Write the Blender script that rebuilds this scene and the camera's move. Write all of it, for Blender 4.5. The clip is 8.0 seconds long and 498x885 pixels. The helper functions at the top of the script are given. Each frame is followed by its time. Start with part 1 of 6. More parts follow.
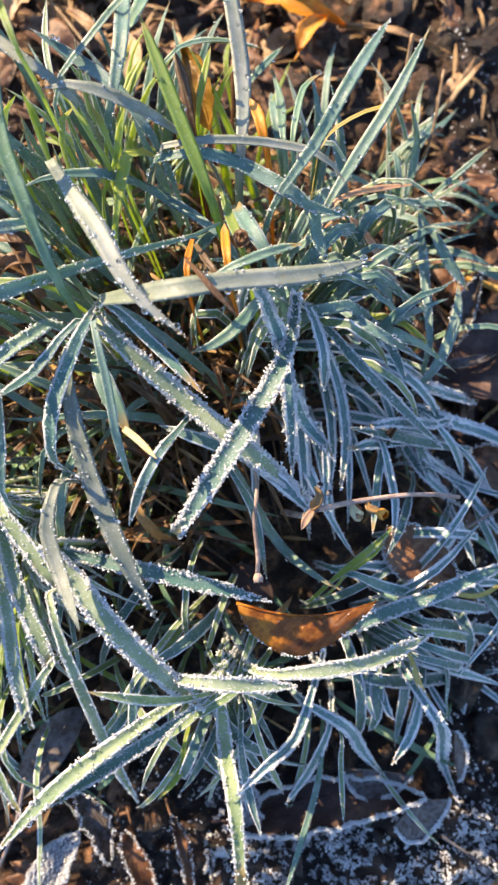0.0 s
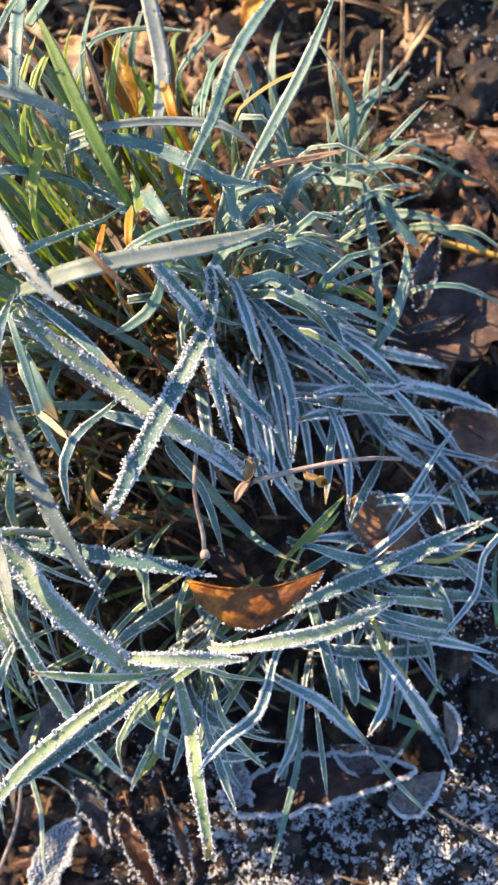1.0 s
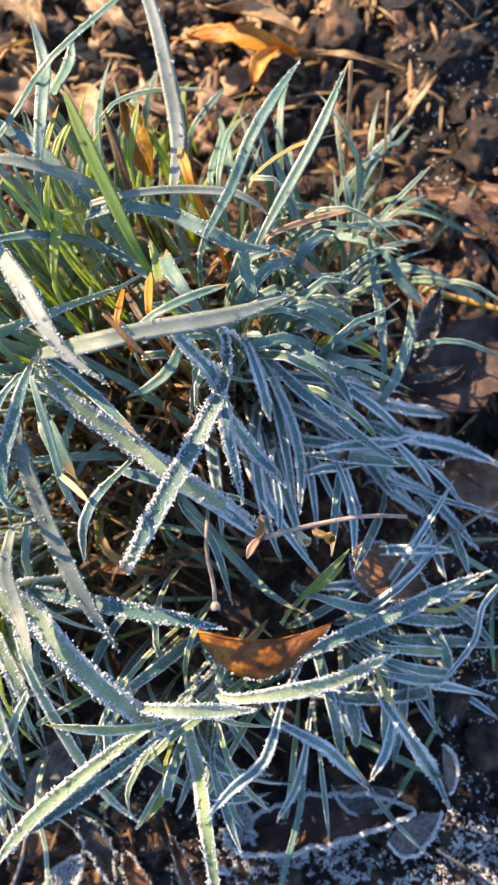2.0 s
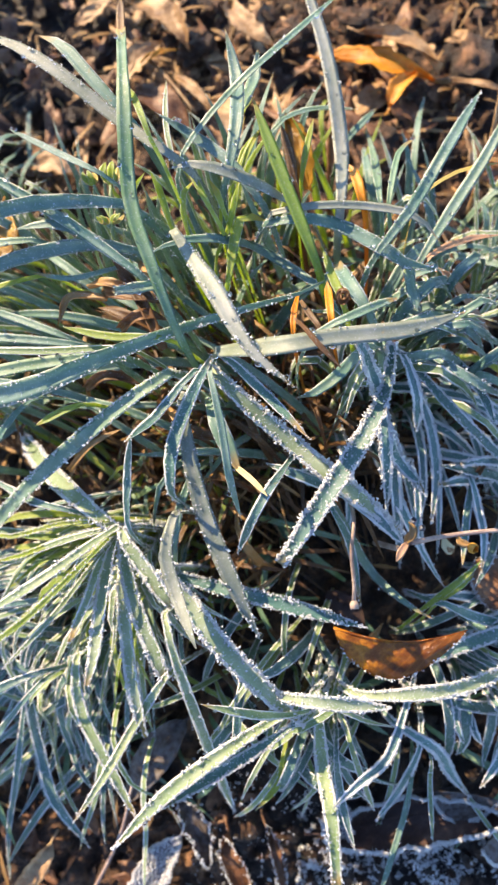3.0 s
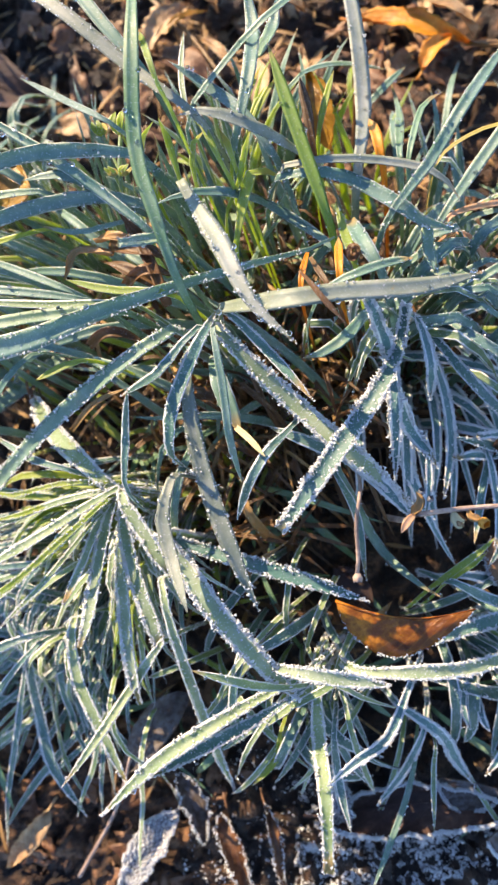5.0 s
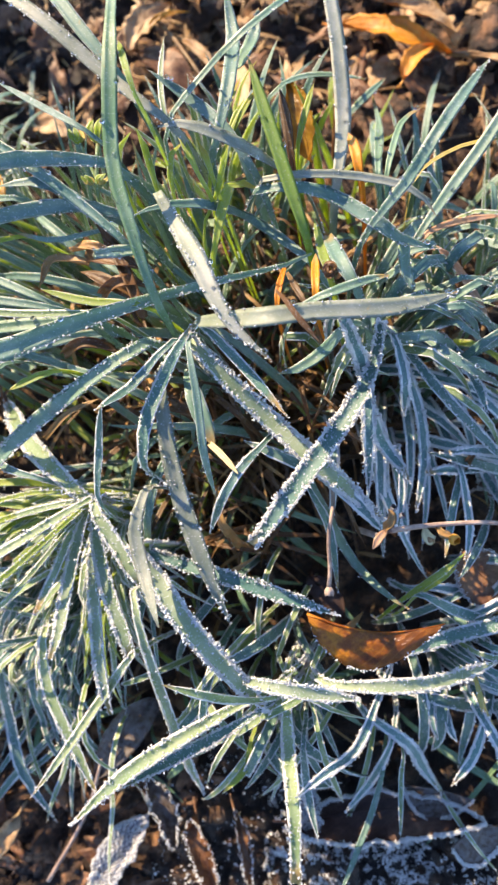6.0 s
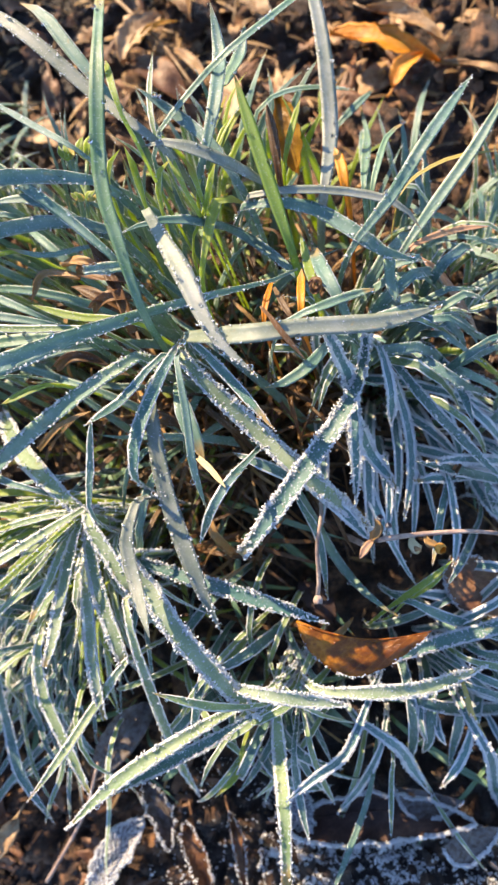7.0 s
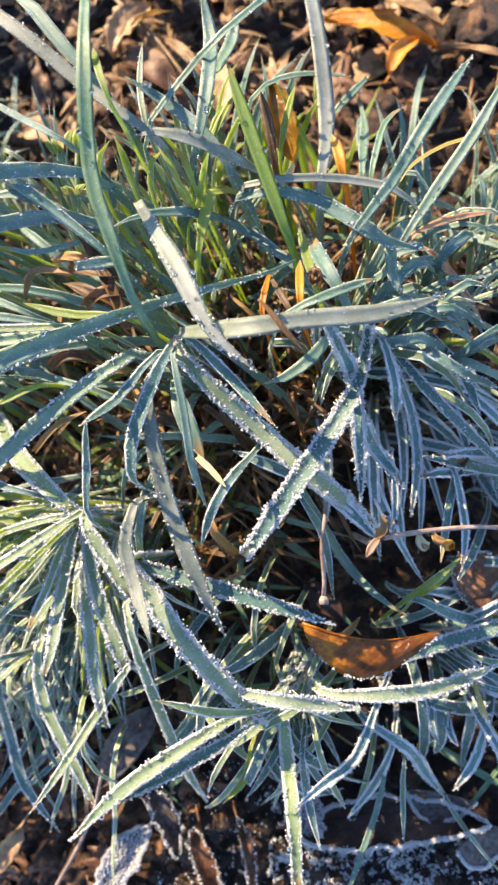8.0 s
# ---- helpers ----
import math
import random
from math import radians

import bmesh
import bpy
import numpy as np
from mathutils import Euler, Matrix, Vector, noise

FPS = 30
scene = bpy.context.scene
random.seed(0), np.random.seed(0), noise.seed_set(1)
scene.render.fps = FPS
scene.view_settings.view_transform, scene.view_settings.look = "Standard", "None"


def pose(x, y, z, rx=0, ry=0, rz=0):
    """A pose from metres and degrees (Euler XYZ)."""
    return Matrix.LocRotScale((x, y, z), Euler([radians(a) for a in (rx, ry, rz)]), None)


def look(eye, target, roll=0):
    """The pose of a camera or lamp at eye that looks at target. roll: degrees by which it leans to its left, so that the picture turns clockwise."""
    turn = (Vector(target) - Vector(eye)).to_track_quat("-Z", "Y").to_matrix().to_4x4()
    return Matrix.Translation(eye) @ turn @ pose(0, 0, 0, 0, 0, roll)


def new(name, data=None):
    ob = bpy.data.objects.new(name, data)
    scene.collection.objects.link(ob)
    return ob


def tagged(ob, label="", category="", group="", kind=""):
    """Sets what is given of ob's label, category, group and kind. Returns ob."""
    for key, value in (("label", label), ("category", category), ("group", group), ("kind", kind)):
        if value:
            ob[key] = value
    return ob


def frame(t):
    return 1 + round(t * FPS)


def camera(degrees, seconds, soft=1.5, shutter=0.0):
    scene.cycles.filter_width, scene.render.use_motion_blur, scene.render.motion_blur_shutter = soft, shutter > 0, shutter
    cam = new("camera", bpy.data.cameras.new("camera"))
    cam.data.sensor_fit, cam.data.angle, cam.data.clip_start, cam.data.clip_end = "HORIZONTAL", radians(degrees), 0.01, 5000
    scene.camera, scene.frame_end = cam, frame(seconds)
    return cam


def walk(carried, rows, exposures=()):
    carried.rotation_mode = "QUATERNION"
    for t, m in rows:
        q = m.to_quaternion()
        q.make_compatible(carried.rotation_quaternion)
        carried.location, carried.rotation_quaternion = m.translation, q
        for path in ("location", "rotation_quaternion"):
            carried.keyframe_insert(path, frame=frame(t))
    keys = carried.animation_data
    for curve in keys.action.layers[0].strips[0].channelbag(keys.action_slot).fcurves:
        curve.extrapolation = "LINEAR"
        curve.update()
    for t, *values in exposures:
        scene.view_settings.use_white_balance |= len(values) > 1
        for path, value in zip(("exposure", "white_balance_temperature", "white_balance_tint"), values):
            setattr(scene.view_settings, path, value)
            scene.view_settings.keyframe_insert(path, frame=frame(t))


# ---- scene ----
cam = camera(36.9, 8.0, soft=2.3)
cam.data.dof.use_dof, cam.data.dof.focus_distance, cam.data.dof.aperture_fstop = True, 0.245, 18.0
EXPOSURE, KELVIN, TINT = 1.98, 7300, 19
ROWS = [
    (0.0, 0.0313, -0.0052, 0.342, 8.4, 2.03, 0.12),
    (0.2, 0.0417, -0.0068, 0.3397, 8.3, 3.92, -0.87),
    (0.5, 0.056, -0.0079, 0.3412, 8.05, 6.84, -2.39),
    (0.7, 0.0648, -0.0093, 0.3423, 7.93, 7.62, -3.03),
    (1.0, 0.0759, -0.0146, 0.3377, 8.05, 8.18, -3.53),
    (1.2, 0.078, -0.012, 0.336, 7.63, 8.01, -3.56),
    (2.3, 0.059, 0.0024, 0.3547, 9.23, 6.54, -2.21),
    (2.5, 0.046, 0.0007, 0.359, 9.54, 6.02, -0.62),
    (2.7, 0.0314, -0.0009, 0.3672, 9.82, 6.16, 0.78),
    (3.0, 0.024, -0.0026, 0.3662, 9.99, 7.62, 1.5),
    (3.2, 0.0199, -0.001, 0.3643, 10.16, 9.32, 2.1),
    (3.5, 0.0206, 0.0036, 0.3678, 10.2, 11.49, 3.43),
    (3.7, 0.0205, -0.0024, 0.3651, 10.31, 12.48, 3.81),
    (4.0, 0.0221, -0.0147, 0.3558, 10.48, 12.72, 4.28),
    (4.3, 0.0274, -0.0136, 0.3557, 10.31, 12.34, 4.5),
    (4.5, 0.0257, -0.0128, 0.3557, 10.18, 11.8, 4.42),
    (4.7, 0.0304, -0.0128, 0.3555, 10.07, 11.02, 4.11),
    (5.0, 0.0347, -0.0107, 0.3539, 9.81, 10.2, 3.93),
    (5.2, 0.0336, -0.0094, 0.349, 9.75, 8.94, 4.45),
    (6.5, 0.0368, -0, 0.3581, 8.85, 8.4, 4.52),
    (6.7, 0.0364, 0.0005, 0.3571, 8.84, 8.5, 4.5),
    (7.0, 0.0405, 0.0027, 0.3596, 8.69, 8.62, 4.2),
    (7.2, 0.0394, 0.0021, 0.3564, 8.64, 8.65, 4.05),
    (7.5, 0.0404, 0.0032, 0.3552, 8.55, 8.67, 3.71),
    (7.7, 0.041, 0.0029, 0.3525, 8.44, 8.82, 3.5),
    (8.0, 0.0399, 0.0039, 0.3523, 8.3, 8.97, 3.05),
]
walk(cam, [(t, pose(x, y, z, rx, ry, rz)) for t, x, y, z, rx, ry, rz in ROWS], [(0.0, EXPOSURE, KELVIN, TINT), (8.0, EXPOSURE, KELVIN, TINT)])

# ---- world and sun ----
SUN_AZIMUTH, SUN_ELEVATION = -44.0, 33.0  # degrees clockwise from +y, degrees up
world = bpy.data.worlds.new("world")
scene.world = world
world.use_nodes = True
wn = world.node_tree
sky = wn.nodes.new("ShaderNodeTexSky")
sky.sky_type, sky.sun_disc = "NISHITA", False
sky.ozone_density, sky.dust_density = 5.5, 0.1
sky.sun_elevation, sky.sun_rotation = radians(SUN_ELEVATION), radians(SUN_AZIMUTH)
wn.links.new(sky.outputs["Color"], wn.nodes["Background"].inputs["Color"])
wn.nodes["Background"].inputs["Strength"].default_value = 0.122
sun = new("sun", bpy.data.lights.new("sun", "SUN"))
sun.data.energy, sun.data.angle, sun.data.color = 3.5, radians(0.5), (1.0, 0.82, 0.55)
ce = math.cos(radians(SUN_ELEVATION))
sun.matrix_world = look((5 * ce * math.sin(radians(SUN_AZIMUTH)), 5 * ce * math.cos(radians(SUN_AZIMUTH)), 5 * math.sin(radians(SUN_ELEVATION))), (0, 0, 0))

# ---- materials ----
def material(name):
    m = bpy.data.materials.new(name)
    m.use_nodes = True
    t = m.node_tree
    return m, t, t.nodes["Principled BSDF"], t.nodes["Material Output"]


def node(t, kind, **inputs):
    n = t.nodes.new(kind)
    for key, value in inputs.items():
        n.inputs[key].default_value = value
    return n


def ramp(t, source, stops):
    n = t.nodes.new("ShaderNodeValToRGB")
    while len(n.color_ramp.elements) < len(stops):
        n.color_ramp.elements.new(0.5)
    for e, (at, c) in zip(n.color_ramp.elements, stops):
        e.position, e.color = at, (*c, 1)
    t.links.new(source, n.inputs[0])
    return n.outputs[0]


def mixed(t, factor, a, b, blend="MIX"):
    n = t.nodes.new("ShaderNodeMix")
    n.data_type, n.blend_type = "RGBA", blend
    for slot, value in ((0, factor), (6, a), (7, b)):
        if isinstance(value, (int, float)):
            n.inputs[slot].default_value = value
        elif isinstance(value, tuple):
            n.inputs[slot].default_value = (*value, 1)
        else:
            t.links.new(value, n.inputs[slot])
    return n.outputs[2]


def math_node(t, op, a, b=0.0):
    n = t.nodes.new("ShaderNodeMath")
    n.operation = op
    for slot, value in ((0, a), (1, b)):
        if isinstance(value, (int, float)):
            n.inputs[slot].default_value = value
        else:
            t.links.new(value, n.inputs[slot])
    return n.outputs[0]


def noise_at(t, scale, detail=3.0, rough=0.6, where="Object"):
    tc = t.nodes.new("ShaderNodeTexCoord")
    n = node(t, "ShaderNodeTexNoise", Scale=scale, Detail=detail, Roughness=rough)
    t.links.new(tc.outputs[where], n.inputs["Vector"])
    return n.outputs["Fac"]


def bump(t, bsdf, height, strength, distance):
    n = node(t, "ShaderNodeBump", Strength=strength, Distance=distance)
    t.links.new(height, n.inputs["Height"])
    t.links.new(n.outputs[0], bsdf.inputs["Normal"])


def with_translucency(t, bsdf, out, colour, share):
    tr = t.nodes.new("ShaderNodeBsdfTranslucent")
    t.links.new(colour, tr.inputs["Color"])
    mx = t.nodes.new("ShaderNodeMixShader")
    mx.inputs[0].default_value = share
    t.links.new(bsdf.outputs[0], mx.inputs[1])
    t.links.new(tr.outputs[0], mx.inputs[2])
    t.links.new(mx.outputs[0], out.inputs["Surface"])


def blade_material(name, dark, light, glow, bloom, rime, tip=(0.42, 0.26, 0.09), tip_from=0.965, share=0.27, wax=0.5, sap=0.35):
    """A leaf blade: fine ribs along it, a waxy bloom in patches, a ragged frosted margin and a dry tip. UV: across, along."""
    m, t, bsdf, out = material(name)
    uv = t.nodes.new("ShaderNodeUVMap")
    sep = t.nodes.new("ShaderNodeSeparateXYZ")
    t.links.new(uv.outputs[0], sep.inputs[0])
    info = t.nodes.new("ShaderNodeObjectInfo")
    across, along = sep.outputs[0], sep.outputs[1]
    geo = t.nodes.new("ShaderNodeNewGeometry")
    chance = math_node(t, "FRACT", math_node(t, "ADD", info.outputs["Random"], geo.outputs["Random Per Island"]))
    other = math_node(t, "FRACT", math_node(t, "MULTIPLY", chance, 7.31))
    base = mixed(t, chance, dark, light)
    # bloom: broad patches and a fine speckle
    patches, fine = noise_at(t, 120, 3), noise_at(t, 900, 3, 0.7)
    waxy = math_node(t, "ADD", math_node(t, "MULTIPLY", ramp(t, patches, [(0.40, (0, 0, 0)), (0.68, (1, 1, 1))]), 0.5), math_node(t, "MULTIPLY", other, 0.35))
    base = mixed(t, math_node(t, "MULTIPLY", waxy, wax), base, bloom)
    # young green towards the sheath
    young = ramp(t, along, [(0.15, (1, 1, 1)), (0.6, (0, 0, 0))])
    base = mixed(t, math_node(t, "MULTIPLY", young, sap), base, mixed(t, 0.55, base, glow))
    ribs = node(t, "ShaderNodeTexWave", Scale=6.0, Distortion=0.6)
    ribs.bands_direction = "X"
    t.links.new(uv.outputs[0], ribs.inputs["Vector"])
    base = mixed(t, math_node(t, "MULTIPLY", ribs.outputs["Fac"], 0.10), base, bloom)
    edge = math_node(t, "ABSOLUTE", math_node(t, "SUBTRACT", across, 0.5))
    edge = math_node(t, "ADD", edge, math_node(t, "MULTIPLY", math_node(t, "SUBTRACT", fine, 0.5), 0.26))
    edge = math_node(t, "ADD", edge, math_node(t, "MULTIPLY", math_node(t, "SUBTRACT", patches, 0.5), 0.25))
    base = mixed(t, math_node(t, "MULTIPLY", ramp(t, edge, [(0.50 - 0.08 * rime, (0, 0, 0)), (0.53 - 0.068 * rime, (1, 1, 1))]), min(1.0, rime * 0.9)), base, (0.64 + 0.035 * rime, 0.67 + 0.035 * rime, 0.69 + 0.035 * rime))
    specks = ramp(t, noise_at(t, 1500, 2, 0.6), [(0.61, (0, 0, 0)), (0.68, (1, 1, 1))])
    base = mixed(t, math_node(t, "MULTIPLY", specks, min(0.8, 0.2 + rime * 0.35)), base, (0.66, 0.71, 0.74))
    # brown flecks and a dry tip
    flecks = ramp(t, noise_at(t, 260, 2, 0.5), [(0.70, (0, 0, 0)), (0.76, (1, 1, 1))])
    base = mixed(t, math_node(t, "MULTIPLY", flecks, 0.35), base, tip)
    dry = ramp(t, math_node(t, "ADD", along, math_node(t, "MULTIPLY", math_node(t, "SUBTRACT", chance, 0.5), 0.06)), [(tip_from, (0, 0, 0)), (min(0.999, tip_from + 0.03), (1, 1, 1))])
    base = mixed(t, math_node(t, "MULTIPLY", dry, 0.8), base, tip)
    t.links.new(base, bsdf.inputs["Base Color"])
    t.links.new(ramp(t, fine, [(0.35, (0.34, 0.34, 0.34)), (0.65, (0.52, 0.52, 0.52))]), bsdf.inputs["Roughness"])
    bsdf.inputs["Specular IOR Level"].default_value = 0.38
    bump(t, bsdf, math_node(t, "ADD", math_node(t, "MULTIPLY", ribs.outputs["Fac"], 0.6), math_node(t, "MULTIPLY", fine, 1.5)), 0.22, 0.0003)
    through_leaf = mixed(t, 0.6, base, glow)
    with_translucency(t, bsdf, out, through_leaf, share)
    return m


BLUE_GREEN = blade_material("frosted_blue_green_blade", (0.024, 0.102, 0.100), (0.062, 0.170, 0.138), (0.32, 0.50, 0.07), (0.40, 0.50, 0.46), 1.9, wax=0.25, sap=0.12)
SMOOTH = blade_material("blue_green_blade", (0.034, 0.126, 0.115), (0.110, 0.218, 0.145), (0.40, 0.58, 0.06), (0.41, 0.51, 0.49), 0.7, wax=0.38, sap=0.25)
# paler waxy copy of SMOOTH for blades in sun: sunlight put into the colour
SUNLIT_WAXY = blade_material("sunlit_waxy_blade", (0.12, 0.16, 0.13), (0.17, 0.205, 0.16), (0.40, 0.54, 0.10), (0.36, 0.385, 0.375), 0.2, wax=0.9, sap=0.15)
GREEN = blade_material("smooth_green_blade", (0.040, 0.130, 0.060), (0.085, 0.20, 0.085), (0.36, 0.58, 0.05), (0.37, 0.47, 0.43), 0.25, wax=0.42, share=0.2)
LUSH = blade_material("bright_green_blade", (0.11, 0.20, 0.035), (0.14, 0.25, 0.045), (0.45, 0.66, 0.05), (0.36, 0.48, 0.22), 0.1, share=0.4, wax=0.2, sap=0.1)
FRESH = blade_material("fresh_green_blade", (0.15, 0.24, 0.03), (0.32, 0.40, 0.055), (0.72, 0.86, 0.06), (0.47, 0.54, 0.32), 0.9, share=0.55, wax=0.5)
# dark ends of straw and thatch lowered to paint shade between the blades
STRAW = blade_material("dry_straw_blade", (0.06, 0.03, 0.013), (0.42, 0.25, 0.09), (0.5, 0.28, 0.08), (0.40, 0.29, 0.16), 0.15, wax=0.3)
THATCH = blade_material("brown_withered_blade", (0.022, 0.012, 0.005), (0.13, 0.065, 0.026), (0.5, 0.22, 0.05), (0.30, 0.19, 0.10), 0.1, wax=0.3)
RIMED = blade_material("heavily_rimed_blade", (0.030, 0.135, 0.150), (0.080, 0.225, 0.205), (0.22, 0.4, 0.15), (0.56, 0.63, 0.65), 3.7, wax=0.2, sap=0.06)
PALE_GREEN = blade_material("pale_frosted_green_blade", (0.080, 0.165, 0.070), (0.17, 0.26, 0.115), (0.55, 0.72, 0.07), (0.46, 0.54, 0.44), 2.2, share=0.34, wax=0.5, sap=0.6)
HOARY = blade_material("hoary_white_green_blade", (0.10, 0.175, 0.090), (0.19, 0.27, 0.145), (0.55, 0.72, 0.08), (0.50, 0.57, 0.49), 2.5, share=0.34, wax=0.6, sap=0.5)
DRY_YELLOW = blade_material("yellowed_blade", (0.42, 0.34, 0.06), (0.5, 0.42, 0.12), (0.6, 0.45, 0.08), (0.5, 0.45, 0.25), 0.2)
PINK_STRAW = blade_material("pinkish_dry_blade", (0.36, 0.21, 0.12), (0.46, 0.29, 0.18), (0.6, 0.35, 0.2), (0.45, 0.33, 0.25), 0.1)
CREAM = blade_material("cream_withered_blade", (0.5, 0.42, 0.2), (0.62, 0.54, 0.3), (0.7, 0.6, 0.3), (0.7, 0.66, 0.5), 0.1)
ORANGE = blade_material("orange_dry_blade", (0.52, 0.17, 0.008), (0.62, 0.25, 0.012), (0.8, 0.32, 0.01), (0.6, 0.3, 0.04), 0.0)


def frost_material():
    """Ice grains: white, half clear, letting light through."""
    m, t, bsdf, out = material("frost_crystals")
    base = ramp(t, noise_at(t, 700, 2), [(0.3, (0.80, 0.83, 0.85)), (0.7, (0.89, 0.91, 0.92))])
    t.links.new(base, bsdf.inputs["Base Color"])
    bsdf.inputs["Roughness"].default_value = 0.3
    with_translucency(t, bsdf, out, base, 0.45)
    ice = out.inputs["Surface"].links[0].from_node
    clear = t.nodes.new("ShaderNodeBsdfTransparent")
    mx = t.nodes.new("ShaderNodeMixShader")
    mx.inputs[0].default_value = 0.12
    t.links.new(ice.outputs[0], mx.inputs[1])
    t.links.new(clear.outputs[0], mx.inputs[2])
    t.links.new(mx.outputs[0], out.inputs["Surface"])
    return m


FROST = frost_material()


def soil_material():
    """Crumbly garden soil: black to brown at random, with shade painted in as black glossy patches."""
    m, t, bsdf, out = material("dark_garden_soil")
    big, mid, fine = noise_at(t, 14, 4), noise_at(t, 90, 5, 0.7), noise_at(t, 520, 4, 0.7)
    base = ramp(t, mid, [(0.36, (0.007, 0.005, 0.004)), (0.50, (0.046, 0.024, 0.014)), (0.66, (0.31, 0.16, 0.08))])
    base = mixed(t, ramp(t, big, [(0.4, (0, 0, 0)), (0.65, (1, 1, 1))]), base, mixed(t, 0.35, base, (0.10, 0.05, 0.026)))
    base = mixed(t, ramp(t, fine, [(0.66, (0, 0, 0)), (0.76, (1, 1, 1))]), base, (0.19, 0.13, 0.09))
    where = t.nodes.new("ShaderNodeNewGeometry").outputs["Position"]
    # shade put into the soil colour: blackened patches around five chosen places
    shade_mask = None
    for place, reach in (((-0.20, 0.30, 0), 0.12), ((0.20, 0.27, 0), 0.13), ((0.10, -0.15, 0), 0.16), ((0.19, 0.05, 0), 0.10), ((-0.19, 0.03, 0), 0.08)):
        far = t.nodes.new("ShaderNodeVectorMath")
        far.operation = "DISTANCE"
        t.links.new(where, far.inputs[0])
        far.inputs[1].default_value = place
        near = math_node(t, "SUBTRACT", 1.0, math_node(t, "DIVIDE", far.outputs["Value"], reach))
        shade_mask = near if shade_mask is None else math_node(t, "MAXIMUM", shade_mask, near)
    shade_mask = math_node(t, "ADD", shade_mask, math_node(t, "MULTIPLY", math_node(t, "SUBTRACT", noise_at(t, 40, 4, 0.65), 0.5), 1.1))
    shade_mask = ramp(t, shade_mask, [(0.08, (0, 0, 0)), (0.30, (1, 1, 1))])
    base = mixed(t, shade_mask, base, mixed(t, 0.72, base, (0.008, 0.006, 0.006)))
    t.links.new(base, bsdf.inputs["Base Color"])
    soil_gloss = ramp(t, fine, [(0.3, (0.45, 0.45, 0.45)), (0.6, (0.9, 0.9, 0.9))])
    t.links.new(mixed(t, math_node(t, "MULTIPLY", shade_mask, 0.8), soil_gloss, (0.36, 0.36, 0.36)), bsdf.inputs["Roughness"])
    grit = noise_at(t, 1700, 3, 0.7)
    bump(t, bsdf, math_node(t, "ADD", mid, math_node(t, "ADD", math_node(t, "MULTIPLY", fine, 0.6), math_node(t, "MULTIPLY", grit, 0.3))), 1.0, 0.004)
    return m


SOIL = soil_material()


# ---- building helpers ----
def mesh_object(name, verts, faces, mat, parent=None, uvs=None, smooth=False, label=""):
    me = bpy.data.meshes.new(name)
    me.from_pydata([tuple(v) for v in verts], [], [tuple(f) for f in faces])
    if uvs is not None:
        layer = me.uv_layers.new(name="UVMap")
        loops = np.zeros(len(me.loops), dtype=np.int32)
        me.loops.foreach_get("vertex_index", loops)
        layer.data.foreach_set("uv", np.asarray(uvs, dtype=np.float32)[loops].ravel())
    if smooth:
        me.polygons.foreach_set("use_smooth", np.ones(len(me.polygons), dtype=bool))
    me.materials.append(mat)
    ob = new(name, me)
    if parent:
        ob.parent = parent
    if label:
        tagged(ob, label)
    return ob


def spline(points, n):
    """n + 1 places along a smooth line through the points, evenly spaced."""
    p = np.array(points, float)
    p = np.vstack([2 * p[0] - p[1], p, 2 * p[-1] - p[-2]])
    out = []
    for i in range(1, len(p) - 2):
        a, b, c, d = p[i - 1], p[i], p[i + 1], p[i + 2]
        for u in np.linspace(0, 1, 12, endpoint=False):
            out.append(0.5 * (2 * b + (c - a) * u + (2 * a - 5 * b + 4 * c - d) * u * u + (3 * b - a - 3 * c + d) * u ** 3))
    out.append(p[-2])
    out = np.array(out)
    dist = np.r_[0, np.cumsum(np.linalg.norm(np.diff(out, axis=0), axis=1))]
    at = np.linspace(0, dist[-1], n + 1)
    return np.stack([np.interp(at, dist, out[:, k]) for k in range(3)], 1), dist[-1]


def blade_rings(points, width, roll=0.0, blunt=0.0, n=16, twist=0.0, taper=0.6, base=0.38, stem=0.0):
    line, length = spline(points, n)
    tan = np.gradient(line, axis=0)
    tan /= np.linalg.norm(tan, axis=1)[:, None]
    up = np.array([0.0, 0.0, 1.0])
    side = np.cross(tan, up)
    # near-upright stretches borrow the direction of their neighbours
    ln = np.linalg.norm(side, axis=1)
    best = side[np.argmax(ln)] / ln.max()
    side = np.where(ln[:, None] > 0.25, side / np.maximum(ln, 1e-6)[:, None], best)
    side = side - tan * (side * tan).sum(1)[:, None]
    side /= np.linalg.norm(side, axis=1)[:, None]
    nor = np.cross(side, tan)
    s = np.linspace(0, 1, n + 1)
    a = radians(roll) + radians(twist) * (s - 0.5)
    side, nor = side * np.cos(a)[:, None] + nor * np.sin(a)[:, None], nor * np.cos(a)[:, None] - side * np.sin(a)[:, None]
    free = np.clip((s - stem) / (1 - stem), 0, 1)
    w = width * 0.5 * np.where(s < stem, base * (0.35 + 0.65 * s / max(stem, 0.01)), np.clip(base + 1.6 * free, 0, 1)) * np.clip(1 - np.clip((free - taper) / (1 - taper), 0, 1) ** 1.8, blunt, 1)
    return line, side, nor, w, s, length


